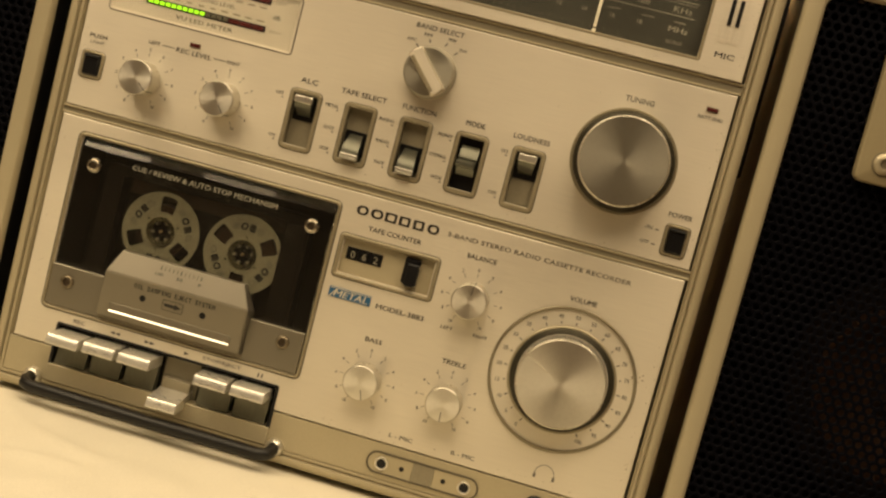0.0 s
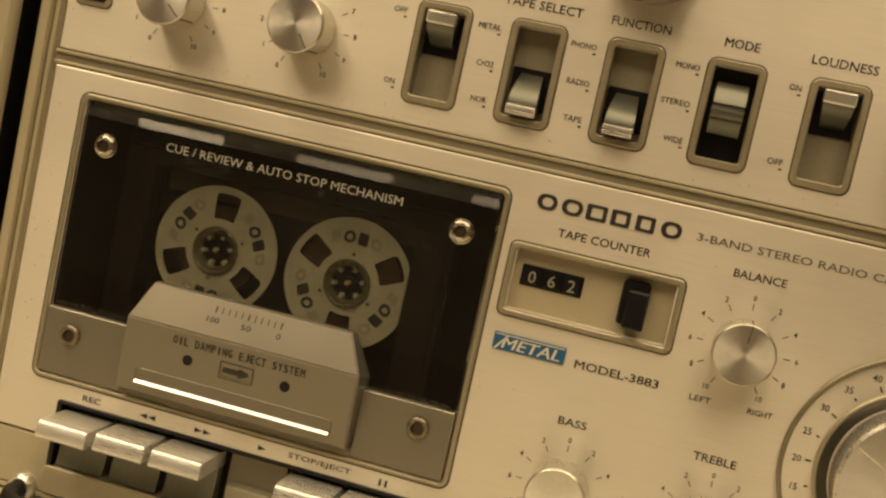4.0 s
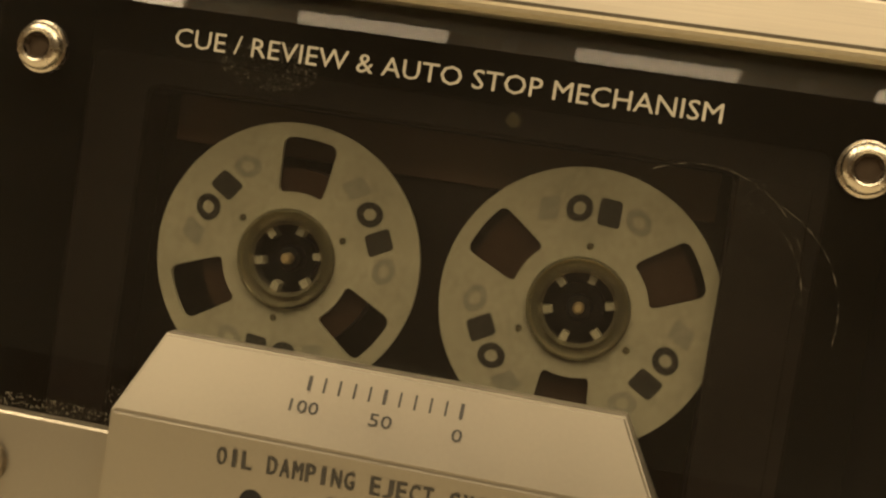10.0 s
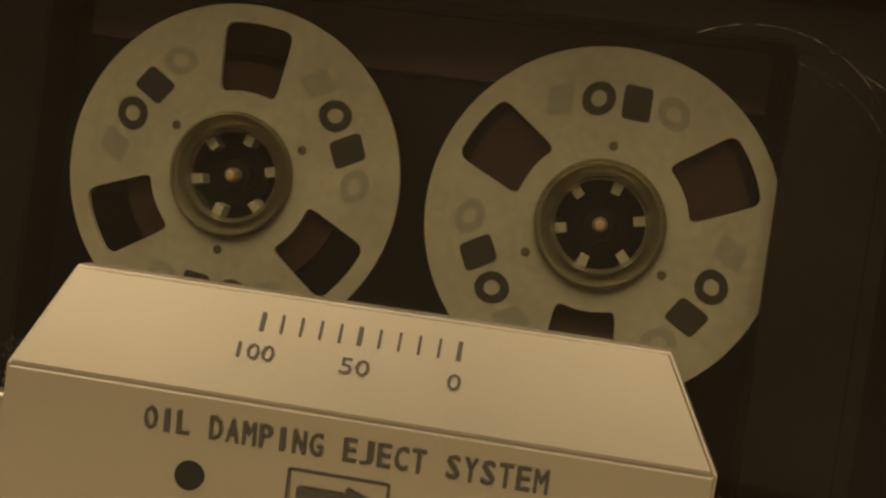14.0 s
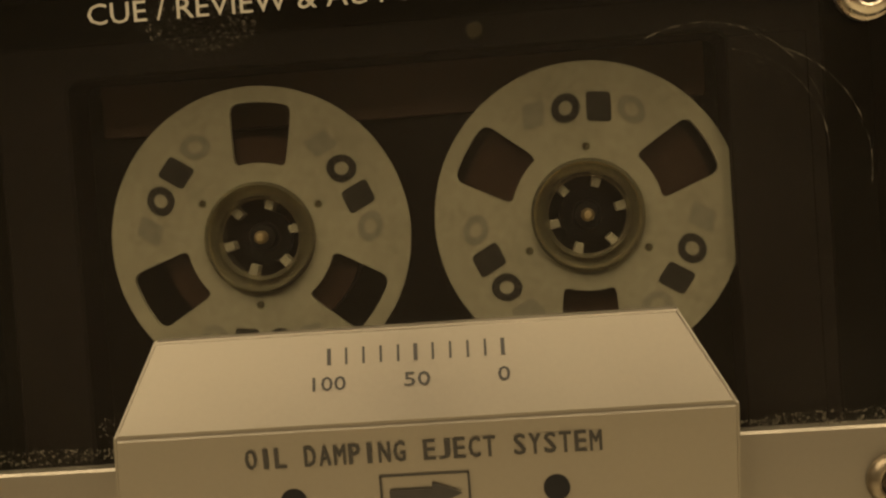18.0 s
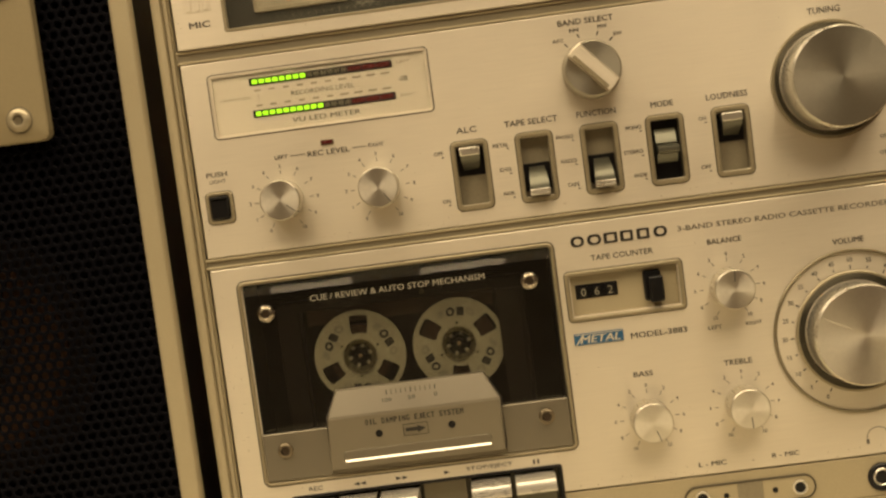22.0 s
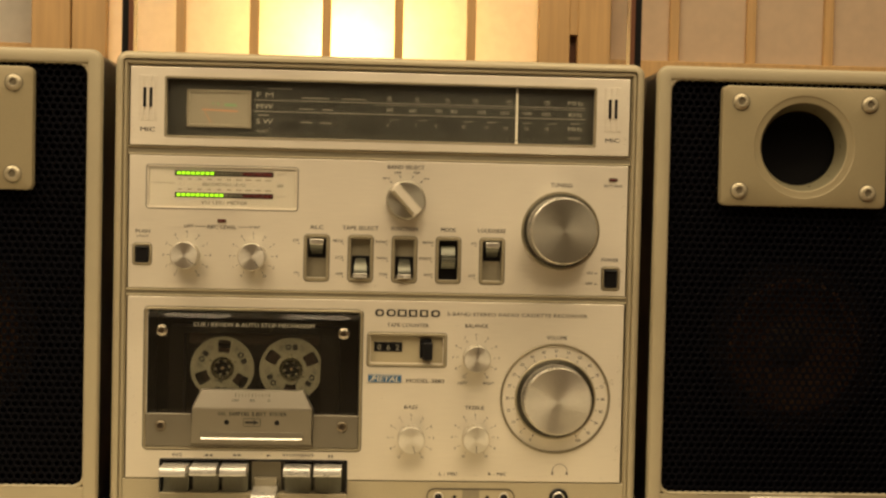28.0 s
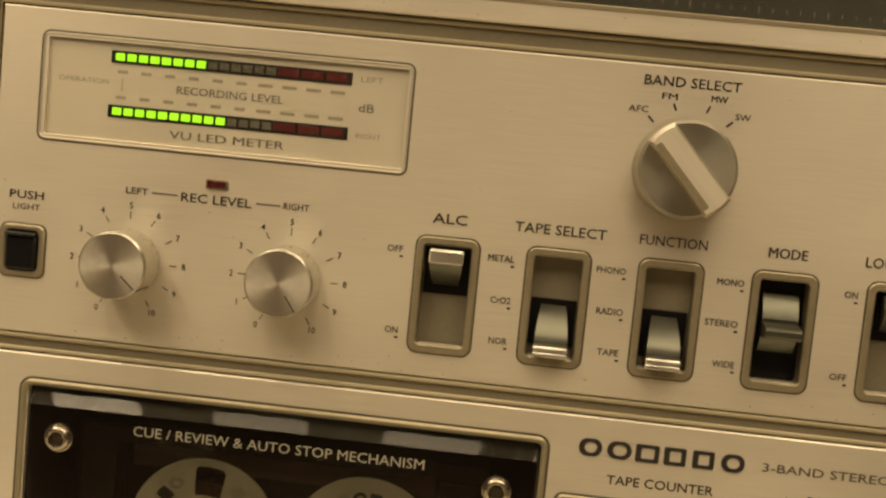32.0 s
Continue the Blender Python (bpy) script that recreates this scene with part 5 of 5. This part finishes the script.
for x, turn in ((-90.9, 4.0), (-50.7, -58.0)):
    reel = part("tape_reel", B(reel_disc), REEL, tape, "pale reel with three cut-out windows", at=(x, 12.4, 99.0))
    reel.rotation_euler = (0, radians(turn), 0)
    for q in range(3):
        a = radians(30 + 120 * q + 1)
        for k, (off, wd, hh, m) in enumerate(((-6.0, 2.6, 3.2, REEL_FADED), (-2.1, 3.5, 3.6, INK), (1.9, 3.0, 3.6, INK), (5.8, 3.4, 3.5, REEL_FADED))):
            bm = bmesh.new()
            span = (off - wd / 2, off + wd / 2, 13.1 - hh / 2, 13.1 + hh / 2)
            if k % 2:
                frame_ring(bm, span, (span[0] + 0.95, span[1] - 0.95, span[2] + 0.95, span[3] - 0.95), -0.05, 0.02, 1.7, 0.8, 0.01)
            else:
                slab(bm, *span, -0.05, 0.02, 0.5, 0.01)
            for v in bm.verts:
                t, rad = v.co.x, v.co.z + 0.02 * v.co.x ** 2 * -1
                d = Vector((math.cos(a), 0, math.sin(a)))
                side = Vector((math.sin(a), 0, -math.cos(a)))
                v.co = d * rad + side * t + Vector((0, v.co.y, 0))
            part("print_block", bm, m, reel, "worn reel lettering as plain blocks" if k == 1 else "", at=(x, 12.4, 99.0))
    for q in range(3):
        a = radians(30 + 120 * q)
        part("dimple", B(lathe, [(0, -0.06), (0.5, -0.06), (0.5, 0.1)], 14), HUB, reel, at=(x + 8.3 * math.cos(a), 12.4, 99.0 + 8.3 * math.sin(a)))
    hub = part("hub_ring", B(lathe, [(6.9, 0.5), (6.9, -0.5), (6.5, -0.9), (6.1, -0.5), (5.9, 0.3), (5.5, 0.4), (5.2, -0.3), (4.9, 0.2), (4.9, 3.2)], 60), HUB, tape, "tan hub ring", at=(x, 12.4, 99.0))
    part("hub_wall", B(lathe, [(5.9, 0.4), (5.9, 3.2), (4.75, 3.2), (4.75, 0.4), (5.9, 0.4)], 48), HUB_WALL, hub, "bright inner wall", at=(x, 12.4, 99.0))
    for q in range(6):
        part("drive_tooth", B(tooth), REEL, hub, "pale drive tooth", at=(x, 12.4, 99.0)).rotation_euler = (0, radians(-60 * q - 12), 0)
    part("spindle", B(lathe, [(0, 1.2), (1.6, 1.2), (1.8, 1.8), (1.8, 3.4), (3.3, 3.4), (3.3, 5), (0, 5)], 24), BLACK, hub, "black drive spindle", at=(x, 12.4, 99.0))
    part("spindle_tip", B(lathe, [(0, -0.7), (0.5, -0.6), (0.8, -0.1), (0.8, 1.4), (0, 1.4)], 16), BRASS, hub, "brass spindle tip", at=(x, 12.4, 99.0))
part("reel_guard", B(slab, -33.4, -24, 62, 119, 10.2, 11.4, 0.4, 0.2), CASE_DARK, tape, "dark edge of the cassette window")

# ---- keys ----
# shade between the keys is put into the floor's dark colour
part("key_well", B(slab, -123.6, -17.4, 27.2, 46.8, 9, 10, 0.4, 0.1), WELL, radio, "floor of the key well with gap shade in its colour")
part("key_back", B(slab, -72.2, -55.0, 28.2, 46.2, 6.4, 8.8, 0.4, 0.2), FLOOR_TAUPE, radio, "taupe plate behind the pressed key")


def key_front(bm, x0, x1):
    """The front of a key, hollowed and flaring out at its foot."""
    prof = [(6.0, 40.8), (2.4, 40.8), (2.2, 37.5), (2.0, 34.4), (1.6, 31.6), (1.1, 29.4), (0.8, 28.5), (6.0, 28.3)]
    a, b = ([bm.verts.new((x, y, z)) for y, z in prof] for x in (x0, x1))
    for i in range(len(prof)):
        j = (i + 1) % len(prof)
        bm.faces.new((a[i], a[j], b[j], b[i]))
    bm.faces.new(a)
    bm.faces.new(list(reversed(b)))

part("key_bezel", B(frame_ring, (-124.8, -16.2, 26.2, 47.8), (-123.3, -17.7, 27.5, 46.5), -0.4, 9.4, 1.2, 0.6, 0.3), BLACK, radio, "dark edge of the key well")


def key_cap(bm, x0, x1, z, y0, back=2.2):
    prof = [(6, z - 3.0), (6, z + back), (y0 + 2.2, z + 1.7), (y0 + 0.9, z + 1.9), (y0 + 0.2, z + 1.5), (y0 - 1.1, z - 2.2), (y0 - 0.4, z - 3.0)]
    a = [bm.verts.new((x0, y, w)) for y, w in prof]
    b = [bm.verts.new((x1, y, w)) for y, w in prof]
    for i in range(len(prof)):
        j = (i + 1) % len(prof)
        bm.faces.new((a[i], a[j], b[j], b[i]))
    bm.faces.new(a)
    bm.faces.new(list(reversed(b)))
    bmesh.ops.bevel(bm, geom=list(bm.edges), offset=0.2, segments=1, affect="EDGES")


for x0, x1, z, y0, name in ((-122.6, -107.6, 42.8, -13.0, "rec"), (-105.6, -90.6, 43.2, -12.0, "rewind"), (-88.6, -73.6, 43.2, -12.0, "forward"), (-70.6, -56.6, 27.8, -13.5, "play"),
                            (-52.6, -37.2, 43.0, -11.0, "stop"), (-35.2, -19.4, 43.2, -11.0, "pause")):
    key = part("tape_key", B(key_cap, x0, x1, z, y0, 5.0 if name == "play" else 2.2), KEY_TOP, radio, "chromed tape key, pressed down" if name == "play" else "chromed tape key")
    if name != "play":
        part("key_body", B(key_front, x0 + 0.15, x1 - 0.15), KEY_GREY, key, "satin grey key front")
        for i in range(15):
            xx = x0 + 0.8 + (x1 - x0 - 1.6) * i / 14
            part("rib", B(box, xx - 0.2, xx + 0.2, y0 + 3.2, 3.0, z + 1.4, z + 2.15), KEY_TOP, key)
    else:
        part("key_face", B(slab, x0 + 0.3, x1 - 0.3, 30.6, 36.5, 1.0, 6, 0.4, 0.3), FLOOR_TAUPE, key)

part("key_shelf", B(slab, -124.9, -16.1, 19.8, 28.0, -0.9, 8, 0.8, 0.4), SHELL, radio, "champagne shelf below the keys")

# guard rail below the keys
rail = part("guard_rail", B(tube, [(-130.4, 0, 19.8), (-130.4, -6, 19.2), (-129.2, -9.5, 18.6), (-125.6, -11.6, 18.2), (-71, -12.2, 18.0), (-16.6, -11.6, 18.2), (-13.0, -9.5, 18.6), (-11.8, -6, 19.2), (-11.8, 0, 19.8)], 2.9, 16),
            RUBBER, radio, "black rubber-covered guard rail")
for x in (-130.4, -11.8):
    part("rail_post", B(lathe, [(4.2, 1.5), (4.2, -1.2), (3.8, -2.4), (3.0, -3.2), (2.6, -3.2)], 28), CHROME_SATIN, rail, "rounded metal post", at=(x, 0, 20.0))

# jacks
jp = part("microphone_jack_plate", B(slab, 30.6, 81.6, 22.4, 31.6, 0.0, 1, 4.6, 0.15, 8), SHELL, radio, "pill-shaped microphone jack plate")
part("plate_line", B(frame_ring, (30.2, 82.0, 22.0, 32.0), (30.9, 81.3, 22.7, 31.3), -0.35, 0.5, 4.9, 4.2, 0.1, 8), LINE, jp)
part("grey_band", B(slab, 51.2, 61.2, 22.8, 31.2, -0.25, 0.5, 0.2, 0.05), FLOOR_TAUPE, jp, "taupe centre band")
for x, r in ((37.2, 3.0), (75.6, 3.0), (46.6, 1.1), (65.9, 1.1)):
    if r > 2:
        j = part("jack", B(lathe, [(r, 0.5), (r, -0.7), (r - 0.4, -0.9), (r - 0.8, -0.7), (r - 0.9, 0.5)], 28), CHROME_SATIN, jp, "small metal jack", at=(x, 0, 26.9))
        part("jack_hole", B(lathe, [(0, -0.3), (r - 0.9, -0.3), (r - 0.9, 0.5), (0, 0.5)], 24), BLACK, j, at=(x, 0, 26.9))
    else:
        part("jack_hole", B(lathe, [(0, -0.25), (r, -0.25), (r, 0.5), (0, 0.5)], 24), BLACK, jp, at=(x, 0, 26.9))
j = part("headphone_jack", B(lathe, [(5.6, 0.6), (5.6, -0.6), (5.0, -1.0), (4.3, -1.0), (4.1, 0.3), (3.5, 0.3)], 40), BLACK, radio, "black ringed headphone jack", at=(107.9, 0, 27.0))
part("jack_ring", B(lathe, [(3.6, 0.5), (3.6, -0.5), (3.2, -0.8), (2.8, -0.5), (2.7, 0.5)], 32), CHROME_SATIN, j, at=(107.9, 0, 27.0))
part("jack_hole", B(lathe, [(0, -0.2), (2.8, -0.2), (2.8, 0.5), (0, 0.5)], 24), BLACK, j, at=(107.9, 0, 27.0))

# carrying handle
for s in (-1, 1):
    arm = part("handle_arm", B(slab, s * 156.4 - 2.3, s * 156.4 + 2.3, 190, 343, 42, 54, 1.2, 0.6), BLACK, radio, "black folding handle arm")
    part("arm_inlay", B(slab, s * 156.4 - s * 3.6 - 1.5, s * 156.4 - s * 3.6 + 1.5, 270, 328, 40, 52, 0.5, 0.4), HANDLE_BROWN, arm, "reddish brown inlay")
part("handle_bar", B(tube, [(-158.5, 48, 340), (-150, 48, 342), (-131, 48, 343), (0, 48, 344.5), (131, 48, 343), (150, 48, 342), (158.5, 48, 340)], 7.5, 16), RUBBER, radio, "black padded carrying bar")
for s in (-1, 1):
    part("bar_sleeve", B(tube, [(s * 158.8, 48, 340), (s * 131, 48, 342.5), (s * 126, 48, 343)], 9.0, 16), RUBBER, radio, "black handle sleeve")


# ---- loudspeakers ----
def grille_mesh(x0, x1, z0, z1, y, pitch):
    """A steel sheet with staggered round holes."""
    verts, faces = [], []
    dz = pitch * math.sqrt(3) / 2
    R, r = pitch / math.sqrt(3), pitch * 0.39
    rows = int((z1 - z0) / dz) + 1
    cols = int((x1 - x0) / pitch) + 1
    for j in range(rows):
        cz = z0 + dz * (j + 0.5)
        for i in range(cols):
            cx = x0 + pitch * (i + (0.5 if j % 2 else 0.0) + 0.25)
            if cx > x1 or cz > z1 or math.hypot(cx - (x0 + x1) / 2, cz - 236.0) < 25.5:
                continue
            k = len(verts)
            for q in range(6):
                a = radians(60 * q + 30)
                verts.append((cx + R * math.cos(a), y, cz + R * math.sin(a)))
            for q in range(6):
                a = radians(60 * q + 30)
                verts.append((cx + r * 1.14 * math.cos(a), y, cz + r * 1.14 * math.sin(a)))
            for q in range(6):
                a = radians(60 * q + 30)
                verts.append((cx + r * math.cos(a), y + 0.16, cz + r * math.sin(a)))
            for q in range(6):
                a = radians(60 * q + 30)
                verts.append((cx + r * 0.96 * math.cos(a), y + 1.3, cz + r * 0.96 * math.sin(a)))
            for q in range(6):
                w = (q + 1) % 6
                for e in (0, 6, 12):
                    faces.append((k + e + q, k + e + w, k + e + 6 + w, k + e + 6 + q))
    return verts, faces


def loudspeaker(cx):
    sp = thing("loudspeaker", (cx, 85, 10), "boxy champagne loudspeaker with black perforated grille", "loudspeaker", "detachable loudspeakers")
    x0, x1 = cx - 87, cx + 87

    def body(bm):
        o, i = (x0 + 1.2, x1 - 1.2, 16.2, 281.1), (x0 + 5, x1 - 5, 20, 277.5)
        frame_ring(bm, o, i, 3.2, 168, 6, 3, 0.6, 6)
        box(bm, x0 + 4, x1 - 4, 160, 167.5, 19, 278.5)

    def rim(bm):
        loops = []
        for d, y in ((5.0, 4.2), (0.9, 4.2), (0.2, 3.8), (0.0, 3.0), (0.35, 0.4), (1.1, -0.8), (2.2, -1.2), (7.0, -1.2), (7.8, -0.9), (8.3, -0.1), (8.6, 3.0), (8.6, 12.0)):
            loops.append((rr(x0 + d, x1 - d, 15 + d, 282.3 - d, max(7 - d, 0.8), 6), y))
        loft(bm, loops, False, False)
    part("cabinet", B(body), BLACK, sp, "black speaker box")
    part("front_rim", B(rim), SHELL, sp, "champagne painted front rim")
    part("skirt", B(slab, x0 + 5.4, x1 - 5.4, 17.5, 30.4, 0.2, 6, 2, 0.6), SHELL, sp, "plain lower skirt")
    part("skirt_curve", B(frame_ring, (x0 + 6.6, x1 - 6.6, 30, 276.4), (x0 + 8.7, x1 - 8.7, 31.0, 273.6), 0.0, 5, 6, 6.5, 0.6, 6), SHELL, sp)
    v, f = grille_mesh(x0 + 6, x1 - 6, 30.0, 277, 2.6, 4.4)
    base = ABS[sp.name]
    me = bpy.data.meshes.new("grille")
    me.from_pydata([tuple((Vector(p) - base) * U) for p in v], [], f)
    me.materials.append(GRILLE)
    g = new("grille", me)
    g.parent = sp
    tagged(g, "black perforated steel grille", kind="stuff")
    part("baffle", B(slab, x0 + 5, x1 - 5, 20, 278, 24, 26, 1, 0.3), HORN, sp, "dark speaker baffle")
    wf = part("woofer", B(lathe, [(41, 16), (41, 12), (39, 10.5), (36.5, 11.5), (35.5, 13), (20, 21), (14, 23.0)], 64), CONE, sp, "brown paper woofer cone", at=(cx + (3 if cx > 0 else -3), 0, 117))
    part("surround", B(lathe, [(52, 22.5), (52, 12.5), (41.2, 12.0), (41.2, 22.5)], 64), CONE_DARK, wf, at=(cx + (3 if cx > 0 else -3), 0, 117))
    part("dust_cap", B(lathe, [(14.4, 23), (12, 20.5), (7, 18.6), (0, 18)], 40), CAP, wf, at=(cx + (3 if cx > 0 else -3), 0, 117))
    # tweeter plate
    tz = 236.0

    def horn_plate(bm):
        ring = lambda r: circle(cx, tz, r, 192)
        loft(bm, [(ray_round(cx, tz, 49, 35, 3.2), 1.6), (ray_round(cx, tz, 49, 35, 3.2), -3.4), (ray_round(cx, tz, 48.7, 34.7, 3.0), -3.8), (ray_round(cx, tz, 48.2, 34.2, 2.6), -4.0),
                  (ring(30.0), -4.0), (ring(29.7), -3.7), (ring(29.2), -3.6), (ring(27.4), -3.3), (ring(26.2), -3.2), (ring(25.8), -2.9), (ring(25.6), -2.4)], False, False)
    pl = part("tweeter_plate", B(horn_plate), TWEETER, sp, "olive champagne tweeter plate with a round horn")
    part("horn_wall", B(lathe, [(25.6, -2.5), (25.2, -1.6), (23.6, 3.0), (22.1, 7.4)], 96), HORN_WALL, pl, "dull olive horn wall", at=(cx, 0, tz))
    part("horn", B(lathe, [(22.15, 7.3), (21.8, 9), (21.6, 12), (21.6, 13)], 64), HORN, pl, "black horn throat", at=(cx, 0, tz))
    part("tweeter_cone", B(lathe, [(21.6, 12.6), (14, 15), (7, 16.5), (0, 15.5)], 48), HORN, pl, "black tweeter dome", at=(cx, 0, tz))
    for dx in (-38.2, 38.2):
        for dz in (-26.2, 25.6):
            button_screw(pl, cx + dx, -4.0, tz + dz, 4.7)
    bd = part("badge", B(slab, cx - 25.4, cx + 25.4, 18.4, 29.0, -1.6, 0.6, 0.8, 0.4), ALU_DOOR, sp, "small metal badge with dark blocks")
    part("badge_field", B(slab, cx - 23.8, cx + 23.8, 19.8, 27.6, -1.75, -1.5, 0.4, 0.05), SHELL, bd)
    for i in range(6):
        part("brand_block", B(slab, cx - 18.6 + 6.4 * i, cx - 14.0 + 6.4 * i, 21.8, 25.6, -1.95, -1.7, 1.0, 0.05), INK, bd)
    for x in (x0 + 14, x1 - 14):
        for y in (25, 140):
            part("rubber_foot", B(lathe, [(0, 0), (6, 0), (7, 1), (7, 7), (0, 7)], 18), RUBBER, sp, at=(x, y, 10)).rotation_euler = (radians(90), 0, 0)
    return sp


loudspeaker(247)
loudspeaker(-247)
